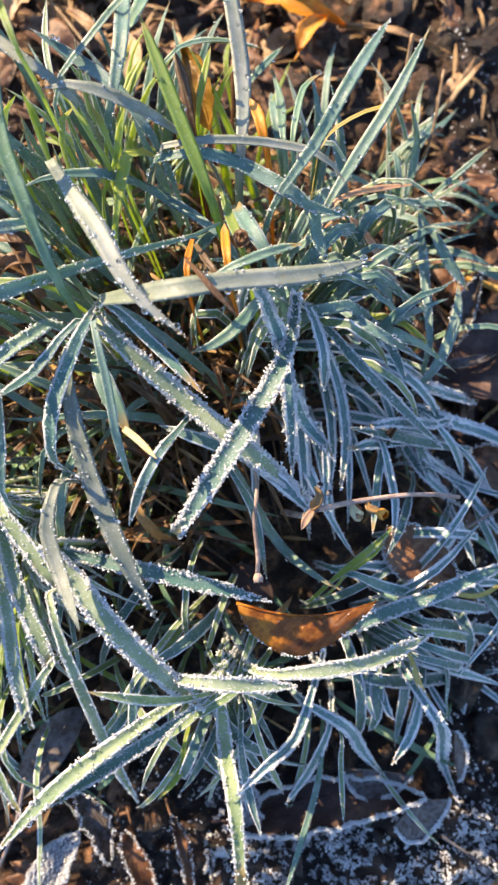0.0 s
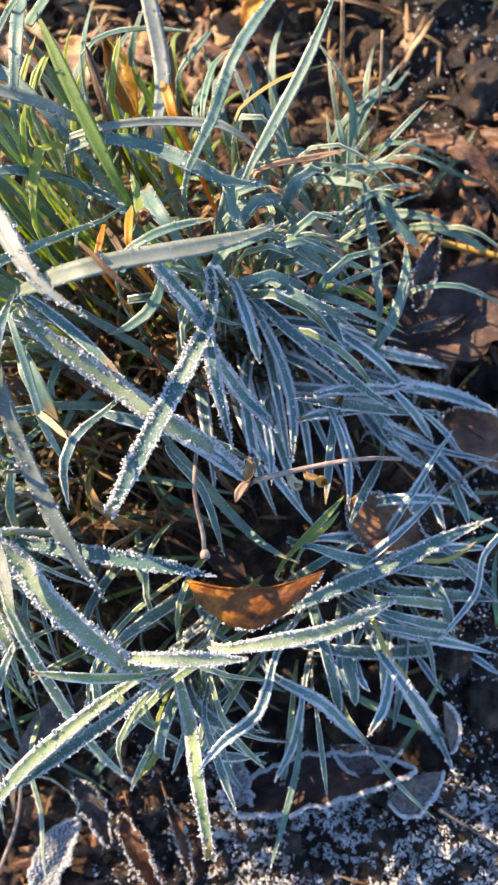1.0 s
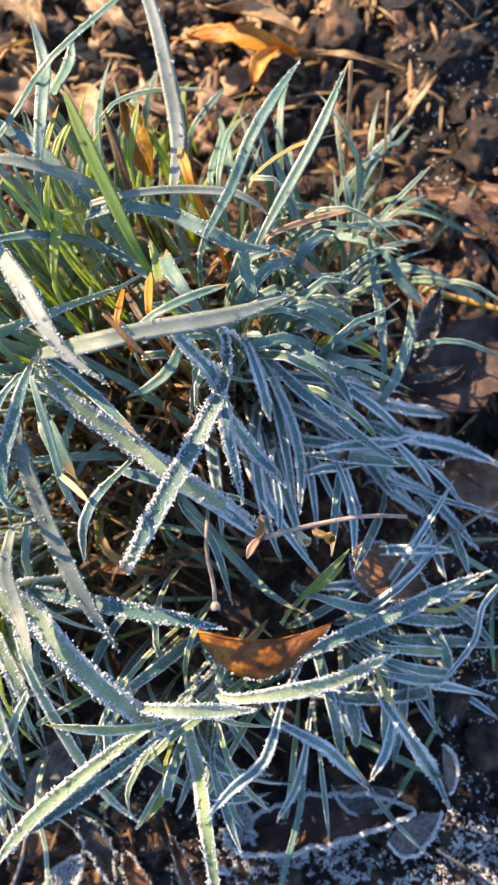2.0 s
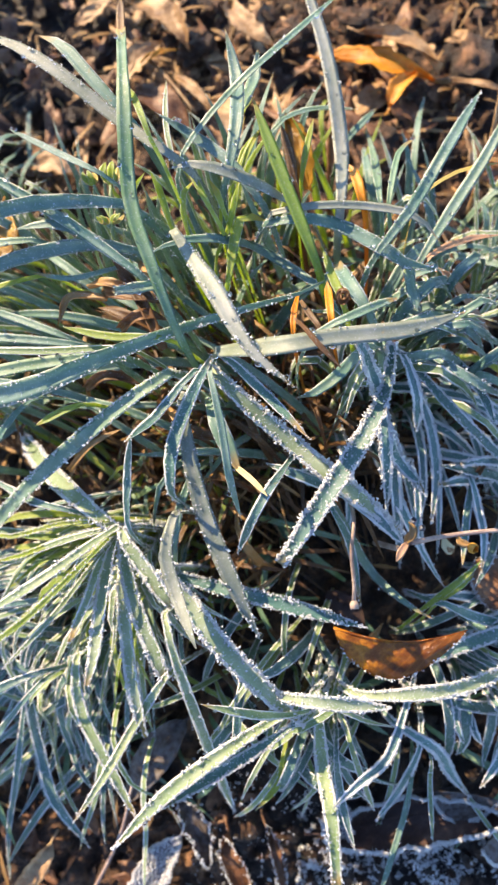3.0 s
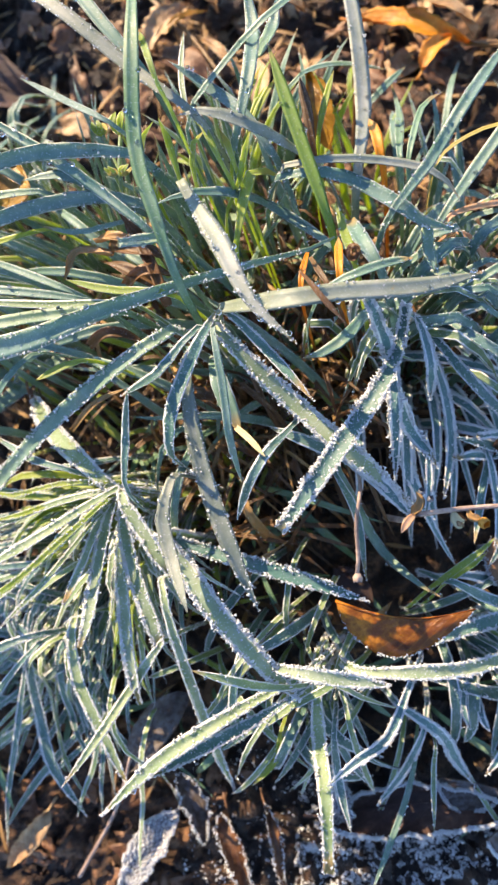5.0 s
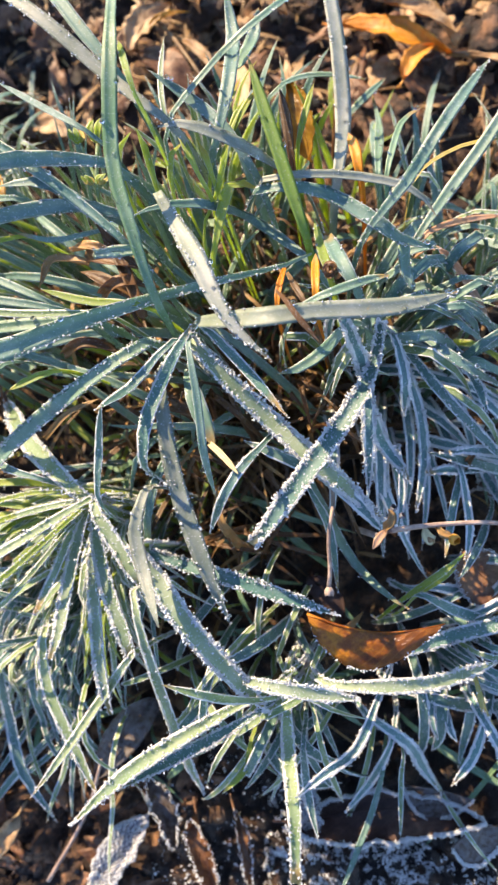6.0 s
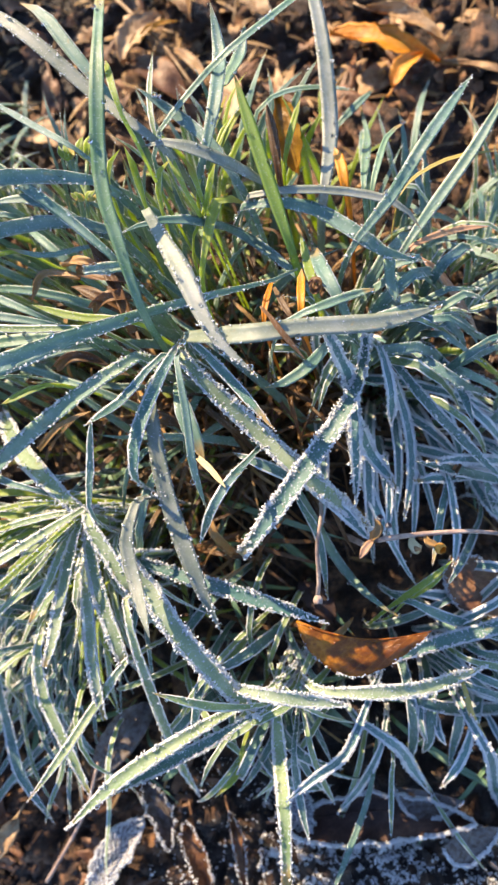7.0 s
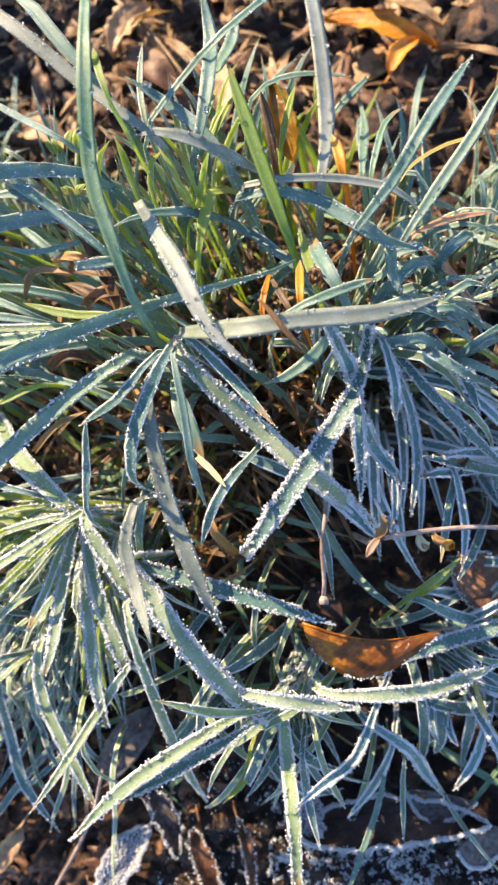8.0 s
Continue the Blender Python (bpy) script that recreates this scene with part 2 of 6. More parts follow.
def blade(points, width, mat, parent, roll=0.0, fold=0.45, blunt=0.0, twist=0.0, taper=0.6, base=0.38, stem=0.0, frost=0.0, dew=0, n=24, name="blade", label="", data=False):
    """One leaf blade: a folded, thin, solid strip along the line; frost: crystals per millimetre of margin."""
    rng = np.random.default_rng(int(abs(points[0][0] * 7919 + points[-1][1] * 104729 + points[-1][2] * 1299709) * 1000) % (2 ** 31))
    line, side, nor, w, s, length = blade_rings(points, width, roll, blunt, n, twist, taper, base, stem)
    wob = 1 + 0.05 * np.sin(s * rng.uniform(9, 16) + rng.uniform(0, 6))
    thick = np.minimum(0.00045, 0.25 * w + 0.00003)
    verts, uvs = [], []
    for x, lift, under in ((-1, 1, 0), (-0.5, 0.42, 0), (0, 0, 0), (0.5, 0.42, 0), (1, 1, 0), (0.5, 0.42, 1), (0, 0, 1.5), (-0.5, 0.42, 1)):
        verts.append(line + side * (x * w * wob)[:, None] + nor * (lift * fold * w - under * thick)[:, None])
        uvs.append(np.stack([np.full(n + 1, 0.5 + 0.5 * x), s], 1))
    k = len(verts)
    verts, uvs = np.stack(verts, 1).reshape(-1, 3), np.stack(uvs, 1).reshape(-1, 2)
    faces = [(i * k + j, i * k + (j + 1) % k, (i + 1) * k + (j + 1) % k, (i + 1) * k + j) for i in range(n) for j in range(k)]
    faces += [tuple(range(k - 1, -1, -1)), tuple(n * k + j for j in range(k))]
    if data:
        return verts, faces, uvs
    ob = mesh_object(name, verts, faces, mat, parent, uvs, True, label)
    if frost > 0:
        frost_on(ob, line, side, nor, w, s, length, fold, frost, rng)
    if dew:
        dew_on(ob, line, side, nor, w, fold, dew, rng)
    return ob


def water():
    m, t, bsdf, out = material("clear_water")
    bsdf.inputs["Base Color"].default_value = (1, 1, 1, 1)
    bsdf.inputs["Roughness"].default_value = 0.02
    bsdf.inputs["IOR"].default_value = 1.33
    bsdf.inputs["Transmission Weight"].default_value = 1.0
    return m


def drop_mesh():
    bm = bmesh.new()
    bmesh.ops.create_icosphere(bm, subdivisions=2, radius=1)
    for v in bm.verts:
        if v.co.z < 0:
            v.co.z *= 0.7
    for f in bm.faces:
        f.smooth = True
    me = bpy.data.meshes.new("dew_drop")
    bm.to_mesh(me)
    bm.free()
    me.materials.append(water())
    return me


DROP = drop_mesh()


def dew_on(ob, line, side, nor, w, fold, count, rng):
    """Beads of melt water on a blade, mostly hanging at its margins."""
    for i in range(count * 3):
        k = int(rng.integers(len(line) // 3, len(line) - 1))
        x = rng.choice([-1.0, 1.0]) * rng.choice([0.3, 0.6, 0.95, 1.0])
        r = 0.00028 + 0.00075 * rng.random() ** 2.5
        drop = new("dew_drop", DROP)
        drop.parent = ob
        drop.location = line[k] + (line[k + 1] - line[k]) * rng.random() + side[k] * x * w[k] + nor[k] * (abs(x) ** 1.5 * fold * w[k] + r * 0.5)
        drop.scale = (r, r, r * rng.uniform(0.8, 1.0))


GRAIN = np.array([(1, 1, 1), (1, -1, -1), (-1, 1, -1), (-1, -1, 1)], float) * 0.75
GRAIN_F = np.array([(0, 1, 2), (0, 3, 1), (0, 2, 3), (1, 3, 2)])


def crystals(places, sizes, rng, aim=None):
    """Vertices and faces of many small angular grains."""
    m = len(places)
    v = GRAIN[None] * rng.uniform(0.55, 1.1, (m, 4, 3)) + rng.normal(0, 0.15, (m, 4, 3))
    q = rng.normal(size=(m, 3, 3))
    q, _ = np.linalg.qr(q)
    v = np.einsum("mij,mkj->mki", q, v) * np.asarray(sizes)[:, None, None]
    if aim is not None:
        along = (v * aim[:, None]).sum(2)
        v = v + aim[:, None] * (along * 0.55)[:, :, None]
    v = v + places[:, None]
    f = GRAIN_F[None] + (np.arange(m) * 4)[:, None, None]
    return v.reshape(-1, 3), f.reshape(-1, 3)


def frost_on(ob, line, side, nor, w, s, length, fold, density, rng):
    groups = int(length * 1000 * density * 2.7)
    if groups < 2:
        return
    # each group of grains is a small irregular clump
    m = groups * 2
    own = np.arange(m) % groups
    g_at = rng.uniform(0.05, 1, groups)
    g_sign = rng.choice([-1.0, 1.0], groups)
    g_margin = rng.random(groups) < 0.8
    g_x = np.where(g_margin, g_sign * np.minimum(rng.normal(0.86, 0.13, groups), 1.0), g_sign * rng.uniform(0, 1, groups) ** 0.5)
    o = rng.uniform(0, 9)
    swell = 0.5 + 0.5 * (np.sin(g_at * length * 500 + g_sign * 1.7 + o) * 0.5 + 0.5) + rng.gamma(2, 0.25, groups)
    swell = swell * np.where(g_margin, 1.0, 0.7) * (0.72 + 0.10 * density) * min(1.0, max(0.55, w.max() / 0.003))
    spread = 0.0002 * swell
    at = np.clip(g_at[own] + rng.normal(0, 1, m) * spread[own] / length, 0.02, 1) * (len(s) - 1)
    lo = np.minimum(at.astype(int), len(s) - 2)
    u = (at - lo)[:, None]
    pick = lambda a: a[lo] * (1 - u) + a[lo + 1] * u
    L, S, N, Wd = pick(line), pick(side), pick(nor), pick(w[:, None])[:, 0]
    x, sign, margin = g_x[own], g_sign[own], g_margin[own]
    size = np.minimum(rng.gamma(4, 0.000046, m) * swell[own], 0.00055)
    place = L + S * (x * Wd + rng.normal(0, 1, m) * spread[own])[:, None] + N * (np.abs(x) ** 1.5 * fold * Wd + size * 0.35 + np.abs(rng.normal(0, 1, m)) * spread[own] * 0.8)[:, None]
    aim = S * sign[:, None] * margin[:, None] * 0.45 + N * 0.8 + rng.normal(0, 0.4, (m, 3))
    aim /= np.linalg.norm(aim, axis=1)[:, None]
    v, f = crystals(place, size, rng, aim)
    tagged(mesh_object("frost", v, f, FROST, ob, None, True, "white frost crystals along the margins"), kind="stuff")


# ---- ground ----
def ground_height(x, y):
    p = Vector((x, y, 0))
    wide = max(0.0, 1 - max(abs(x) - 0.3, abs(y - 0.08) - 0.35, 0) / 0.5)
    h = wide * (0.010 * noise.noise(p * 9) + 0.006 * noise.noise(p * 28 + Vector((3, 1, 7))))
    near = max(0.0, 1 - max(abs(x) - 0.25, abs(y - 0.08) - 0.3, 0) / 0.25)
    if near > 0:
        h += near * (0.013 * (abs(noise.noise(p * 62)) - 0.22) + 0.006 * noise.noise(p * 120) + 0.0026 * noise.noise(p * 230))
    return h - 0.004


def spaced(lo, hi, step, far):
    inner = list(np.arange(lo, hi + step / 2, step))
    out, d = [], step
    x = inner[-1]
    while x < far:
        d *= 1.35
        x += d
        out.append(x)
    left, d, x = [], step, inner[0]
    while x > -far:
        d *= 1.35
        x -= d
        left.append(x)
    return left[::-1] + inner + out


def build_ground():
    xs, ys = spaced(-0.26, 0.24, 0.0028, 60), spaced(-0.21, 0.38, 0.0028, 60)
    verts = [(x, y, ground_height(x, y)) for y in ys for x in xs]
    w = len(xs)
    faces = [(j * w + i, j * w + i + 1, (j + 1) * w + i + 1, (j + 1) * w + i) for j in range(len(ys) - 1) for i in range(w - 1)]
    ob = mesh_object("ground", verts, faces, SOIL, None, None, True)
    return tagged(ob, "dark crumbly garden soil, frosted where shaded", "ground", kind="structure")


build_ground()

# ---- the tussock ----
tussock = tagged(new("grass_tussock"), "blue-green grass tussock edged with white hoarfrost, growing in bare soil", "grass tussock")


def leaf(mat, width, *points, frost=0.0, **shape):
    """A blade of the tussock: width and places in millimetres, from the root to the tip."""
    shape.setdefault("dew", 3 if mat in (SMOOTH, SUNLIT_WAXY, GREEN) else 0)
    return blade([tuple(c * 0.001 for c in p) for p in points], width * 0.001, mat, tussock, frost=frost, **shape)


leaf(GREEN, 4.9, (-28, 64, 0), (-29, 66, 96), (-31, 71, 131), (-33, 76, 141), (-40, 96, 150), (-46, 114, 152), (-47, 145, 161), (-52, 174, 153), dew=7, blunt=0.7, roll=0, stem=0.58, base=0.6)
leaf(STRAW, 2.9, (-52, 173, 153), (-54, 188, 150), blunt=0.4, base=0.85)
leaf(SUNLIT_WAXY, 4.6, (-19, 122, 0), (-22, 123, 101), (-27, 126, 138), (-32, 128, 149), (-51, 142, 149), (-72, 159, 152), (-90, 172, 151), (-108, 181, 150), frost=0.5, dew=7, stem=0.62, base=0.6)
leaf(SMOOTH, 4.8, (-44, 143, 0), (-46, 145, 95), (-50, 149, 130), (-54, 152, 140), (-66, 165, 142), (-77, 178, 142), (-87, 184, 141), stem=0.75, base=0.6)
leaf(SMOOTH, 2.4, (-46, 123, 0), (-49, 124, 97), (-54, 126, 132), (-59, 128, 142), (-78, 140, 137), (-100, 154, 132), dew=3, stem=0.74, base=0.6)
leaf(SMOOTH, 4.4, (-34, 84, 0), (-36, 86, 92), (-40, 89, 126), (-44, 93, 136), (-64, 109, 134), (-79, 119, 136), (-104, 135, 132), (-119, 145, 131), frost=0.3, dew=6, roll=36, stem=0.6, base=0.6)
leaf(SMOOTH, 5.3, (-38, 115, 0), (-41, 116, 95), (-46, 117, 130), (-52, 119, 139), (-73, 121, 139), (-90, 120, 139), (-113, 116, 135), (-128, 109, 134), (-150, 99, 128), frost=0.4, dew=8, roll=38, stem=0.58, base=0.6)
leaf(SMOOTH, 5.4, (-39, 102, 0), (-42, 103, 89), (-47, 105, 121), (-52, 107, 130), (-71, 111, 126), (-90, 108, 126), (-108, 102, 126), (-133, 93, 119), (-151, 84, 112), frost=0.3, dew=5, roll=38, stem=0.56, base=0.6)
leaf(GREEN, 4.7, (-43, 69, 0), (-46, 69, 91), (-51, 68, 124), (-57, 67, 133), (-79, 65, 133), (-99, 61, 134), (-125, 60, 123), frost=0.4, dew=6, blunt=0.3, stem=0.66, base=0.6)
leaf(SMOOTH, 8.3, (15, 93, 130), (7, 89, 130), (-10, 84, 131), (-32, 77, 132), (-57, 65, 139), (-85, 55, 136), (-138, 54, 110), (-179, 53, 86), frost=0.9, dew=10, base=0.08, roll=26)
leaf(SMOOTH, 3.8, (-40, 91, 136), (-55, 89, 136), blunt=0.8, roll=20, base=0.85)
leaf(SUNLIT_WAXY, 6.3, (-35, 109, 139), (-29, 100, 139), (-19, 85, 144), (-7, 65, 147), (7, 53, 145), frost=0.9, dew=4, roll=8, fold=0.2, base=0.5, taper=0.4)
leaf(SUNLIT_WAXY, 6.0, (-21, 69, 130), (3, 65, 149), (19, 68, 147), (43, 73, 139), (62, 84, 123), frost=0.2, dew=4, base=0.6, fold=0.25)
leaf(SUNLIT_WAXY, 3.5, (-15, 118, 0), (-12, 119, 87), (-6, 119, 120), (-1, 119, 129), (18, 123, 124), (36, 124, 118), (47, 121, 117), (55, 115, 110), frost=0.2, dew=3, stem=0.68, base=0.6)
leaf(SMOOTH, 5.0, (-16, 118, 0), (-14, 117, 86), (-8, 117, 118), (-3, 116, 127), (10, 116, 128), (21, 117, 119), (35, 107, 122), (43, 105, 114), (57, 105, 107), frost=0.6, dew=5, stem=0.65, base=0.6)
leaf(SMOOTH, 3.9, (44, 104, 113), (45, 96, 112), (48, 88, 111), frost=0.3, base=0.85)
leaf(SMOOTH, 4.0, (24, 87, 0), (22, 89, 77), (18, 92, 106), (14, 96, 114), (-6, 114, 104), (-19, 111, 125), (-34, 108, 132), (-44, 100, 139), frost=0.3, dew=3, stem=0.58, base=0.6)
leaf(LUSH, 4.6, (18, 88, 0), (17, 91, 84), (14, 96, 118), (12, 101, 129), (4, 121, 134), (-3, 139, 136), (-10, 158, 137), stem=0.67, base=0.6, fold=0.35, dew=4)
leaf(SUNLIT_WAXY, 6.1, (17, 118, 0), (18, 120, 73), (19, 126, 99), (20, 131, 107), (20, 159, 95), (17, 185, 96), (12, 212, 93), (4, 242, 89), (-3, 260, 94), frost=0.2, dew=7, roll=-14, fold=0.28, stem=0.45, base=0.6)
leaf(SMOOTH, 2.7, (-38, 121, 0), (-37, 123, 94), (-36, 129, 128), (-34, 134, 138), (-28, 152, 131), (-12, 161, 142), (4, 182, 135), (22, 211, 121), frost=0.5, dew=6, stem=0.57, base=0.6)
leaf(SMOOTH, 5.0, (-23, 117, 0), (-22, 119, 94), (-20, 124, 128), (-17, 129, 138), (-15, 140, 140), (-14, 149, 141), (-16, 168, 134), (-20, 184, 138), frost=0.3, dew=5, stem=0.71, base=0.6)
leaf(SMOOTH, 4.4, (-14, 157, 132), (-11, 174, 124), (-10, 185, 125), frost=0.3, base=0.85)
leaf(SMOOTH, 4.3, (0, 115, 0), (-2, 117, 88), (-5, 121, 120), (-9, 126, 129), (-19, 138, 131), (-30, 147, 130), (-44, 155, 135), frost=0.5, dew=3, stem=0.73, base=0.6)
leaf(SUNLIT_WAXY, 4.8, (16, 124, 0), (13, 124, 87), (7, 124, 119), (2, 123, 128), (-12, 123, 145), (-26, 126, 149), (-35, 125, 149), frost=0.2, roll=-10, stem=0.74, base=0.6)
leaf(SMOOTH, 3.4, (37, 119, 0), (36, 122, 76), (35, 127, 104), (34, 133, 111), (33, 179, 64), (28, 197, 63), stem=0.57, base=0.6)
leaf(SMOOTH, 3.4, (14, 172, 0), (15, 174, 43), (18, 179, 59), (21, 184, 63), (35, 200, 63), frost=0.3, stem=0.76, base=0.6)
leaf(GREEN, 2.4, (38, 112, 0), (38, 115, 78), (38, 120, 107), (37, 126, 115), (39, 140, 113), (42, 153, 107), (49, 160, 104), stem=0.75, base=0.6)
leaf(SMOOTH, 6.5, (-28, 68, 0), (-30, 66, 86), (-35, 64, 118), (-40, 61, 127), (-64, 46, 119), (-90, 30, 104), (-115, 14, 84), (-140, 0, 59), (-163, -15, 33), frost=1.8, dew=3, stem=0.41, base=0.6)
leaf(PALE_GREEN, 7.3, (-55, 7, 0), (-56, 8, 67), (-59, 10, 92), (-63, 12, 99), (-75, 21, 99), (-95, 35, 86), (-125, 57, 47), frost=3, blunt=0.12, roll=-10, stem=0.51, base=0.6)
leaf(SMOOTH, 7.1, (-96, 81, 0), (-99, 80, 34), (-104, 78, 46), (-109, 76, 50), (-129, 64, 43), (-152, 51, 34), (-185, 40, 17), frost=0.5, stem=0.37, base=0.6)
leaf(BLUE_GREEN, 3.2, (-69, 16, 0), (-71, 16, 67), (-75, 17, 92), (-79, 18, 99), (-94, 21, 97), (-117, 29, 74), (-131, 36, 73), frost=1, stem=0.61, base=0.6)
leaf(BLUE_GREEN, 3.0, (-52, 3, 0), (-52, 5, 82), (-51, 9, 112), (-51, 13, 120), (-51, 26, 122), (-44, 39, 144), frost=1, stem=0.76, base=0.6)
leaf(BLUE_GREEN, 3.4, (-19, 71, 0), (-21, 69, 88), (-25, 65, 120), (-29, 62, 129), (-41, 48, 126), (-46, 36, 144), frost=1.2, stem=0.77, base=0.6)
leaf(PALE_GREEN, 2.8, (-53, 15, 0), (-54, 14, 68), (-58, 13, 92), (-62, 12, 99), (-87, 5, 97), (-116, -6, 88), frost=2.6, roll=-14, stem=0.63, base=0.6)
leaf(PALE_GREEN, 4.1, (-54, 17, 0), (-56, 16, 69), (-59, 13, 94), (-62, 11, 101), (-83, -7, 111), (-108, -22, 108), frost=2.6, roll=-14, stem=0.64, base=0.6)
leaf(FRESH, 3.4, (-57, 17, 0), (-58, 15, 68), (-61, 12, 93), (-63, 9, 100), (-82, -14, 107), (-116, -36, 84), frost=2.6, roll=-14, stem=0.57, base=0.6)
leaf(HOARY, 3.7, (-60, 14, 0), (-61, 13, 69), (-62, 9, 94), (-64, 5, 101), (-70, -14, 101), (-76, -30, 101), frost=3, taper=0.75, blunt=0.35, roll=-12, stem=0.73, base=0.6)
leaf(HOARY, 5.5, (-60, 16, 0), (-60, 14, 68), (-61, 10, 93), (-62, 6, 100), (-65, -13, 99), (-66, -33, 101), (-68, -44, 102), frost=3, taper=0.75, blunt=0.35, roll=-12, stem=0.66, base=0.6)
leaf(HOARY, 6.0, (-62, 17, 0), (-61, 15, 67), (-60, 11, 91), (-59, 7, 98), (-55, -13, 94), (-49, -27, 93), (-42, -42, 91), frost=3.5, blunt=0.6, taper=0.85, roll=-10, stem=0.65, base=0.6)
leaf(HOARY, 5.4, (-63, 16, 0), (-61, 15, 71), (-59, 12, 97), (-57, 8, 104), (-48, -3, 105), (-38, -16, 105), frost=3, taper=0.75, blunt=0.35, roll=8, stem=0.77, base=0.6)
leaf(HOARY, 5.3, (-60, 5, 0), (-60, 3, 64), (-60, -1, 88), (-60, -5, 94), (-58, -28, 89), (-55, -49, 85), (-52, -65, 78), frost=3, taper=0.75, blunt=0.35, roll=-10, stem=0.6, base=0.6)
leaf(FRESH, 2.2, (-54, 14, 0), (-56, 13, 68), (-60, 12, 92), (-64, 12, 99), (-81, 8, 97), (-99, 1, 95), (-116, -2, 88), frost=2.6, stem=0.64, base=0.6)
leaf(FRESH, 2.5, (-57, 16, 0), (-58, 14, 71), (-61, 11, 97), (-63, 7, 104), (-73, -6, 111), (-92, -24, 110), (-118, -39, 100), frost=2.6, stem=0.58, base=0.6)
leaf(PALE_GREEN, 2.1, (-59, 11, 0), (-60, 9, 69), (-63, 6, 95), (-65, 3, 102), (-83, -21, 101), (-108, -42, 85), frost=2.6, stem=0.61, base=0.6)
leaf(FRESH, 2.0, (-55, 15, 0), (-57, 15, 68), (-61, 14, 93), (-65, 14, 100), (-84, 13, 97), (-106, 8, 93), (-124, 12, 90), frost=2.6, stem=0.63, base=0.6)
leaf(SUNLIT_WAXY, 4.9, (-36, 20, 0), (-36, 19, 79), (-36, 17, 108), (-36, 15, 116), (-38, 2, 116), (-33, -12, 117), (-24, -27, 128), frost=0.8, dew=3, blunt=0.1, stem=0.71, base=0.6)
leaf(HOARY, 7.6, (-42, -2, 0), (-41, -2, 75), (-41, -3, 102), (-40, -5, 110), (-34, -12, 104), (-23, -25, 107), (-7, -41, 102), (8, -56, 90), frost=4.5, roll=22, fold=0.3, stem=0.59, base=0.6)
leaf(SUNLIT_WAXY, 6.4, (-35, 68, 0), (-35, 65, 81), (-34, 59, 111), (-34, 54, 119), (-30, 30, 113), (-25, 13, 108), (-16, -7, 106), (-7, -27, 97), frost=1.0, roll=-4, stem=0.58, base=0.6)
leaf(SMOOTH, 2.7, (-24, 75, 0), (-24, 73, 90), (-23, 67, 123), (-22, 62, 133), (-18, 44, 129), (-16, 28, 122), (-14, 15, 105), frost=0.2, stem=0.7, base=0.6)
leaf(BLUE_GREEN, 4.9, (-37, 20, 0), (-37, 21, 83), (-37, 23, 113), (-36, 25, 122), (-36, 36, 123), (-32, 50, 123), (-26, 59, 130), (-20, 70, 132), frost=1.2, dew=2, stem=0.7, base=0.6)
leaf(HOARY, 6.9, (-32, 73, 0), (-30, 71, 87), (-26, 67, 119), (-22, 63, 127), (-9, 51, 122), (6, 39, 114), (21, 27, 113), (44, 12, 86), frost=4, roll=18, fold=0.35, stem=0.57, base=0.6)
leaf(BLUE_GREEN, 6.9, (38, 79, 0), (38, 78, 82), (38, 76, 112), (38, 75, 120), (37, 64, 113), (33, 51, 117), (25, 36, 119), (11, 14, 118), (1, 0, 114), frost=4.5, blunt=0.6, base=0.4, taper=0.8, roll=-14, stem=0.58)
leaf(BLUE_GREEN, 3.9, (35, 24, 0), (32, 25, 67), (27, 25, 92), (21, 26, 99), (8, 30, 109), (-6, 35, 109), frost=1, stem=0.76, base=0.6)
leaf(RIMED, 5.5, (4, 39, 0), (7, 37, 72), (11, 34, 99), (15, 30, 106), (31, 19, 101), (43, 8, 92), frost=3, roll=14, stem=0.74, base=0.6)
leaf(RIMED, 5.1, (19, 78, 0), (20, 76, 98), (24, 72, 134), (27, 67, 144), (33, 61, 112), (36, 42, 111), (37, 21, 91), frost=3.5, roll=-8, stem=0.64, base=0.6)
leaf(SMOOTH, 5.6, (-43, -2, 0), (-42, -3, 66), (-40, -4, 90), (-39, -5, 97), (-32, -7, 95), (-13, -11, 98), (9, -16, 98), (30, -21, 96), frost=3.6, roll=20, stem=0.58, base=0.6)
leaf(BLUE_GREEN, 3.4, (7, 44, 0), (6, 42, 80), (4, 37, 110), (2, 32, 118), (-4, 18, 135), (-15, 3, 107), frost=1, stem=0.68, base=0.6)
leaf(BLUE_GREEN, 3.5, (-29, 75, 0), (-27, 73, 89), (-22, 70, 121), (-17, 67, 130), (-7, 58, 126), (3, 48, 127), (11, 40, 127), frost=1.8, dew=3, roll=14, stem=0.77, base=0.6)
leaf(BLUE_GREEN, 2.9, (12, 32, 0), (13, 29, 67), (15, 24, 92), (18, 19, 99), (24, 8, 79), (28, -15, 67), frost=1, stem=0.67, base=0.6)
leaf(SMOOTH, 3.8, (11, 38, 0), (12, 36, 66), (14, 30, 91), (16, 25, 97), (31, 0, 62), (45, -13, 70), (56, -19, 70), frost=0.5, stem=0.56, base=0.6)
leaf(BLUE_GREEN, 4.1, (-85, -40, 0), (-88, -41, 52), (-93, -43, 71), (-98, -44, 76), (-115, -52, 76), (-142, -66, 70), frost=1.5, stem=0.62, base=0.6)
leaf(BLUE_GREEN, 5.6, (-103, -40, 0), (-104, -43, 39), (-106, -48, 54), (-108, -53, 58), (-114, -83, 27), (-108, -106, 21), (-94, -130, 9), frost=1.2, stem=0.39, base=0.6)
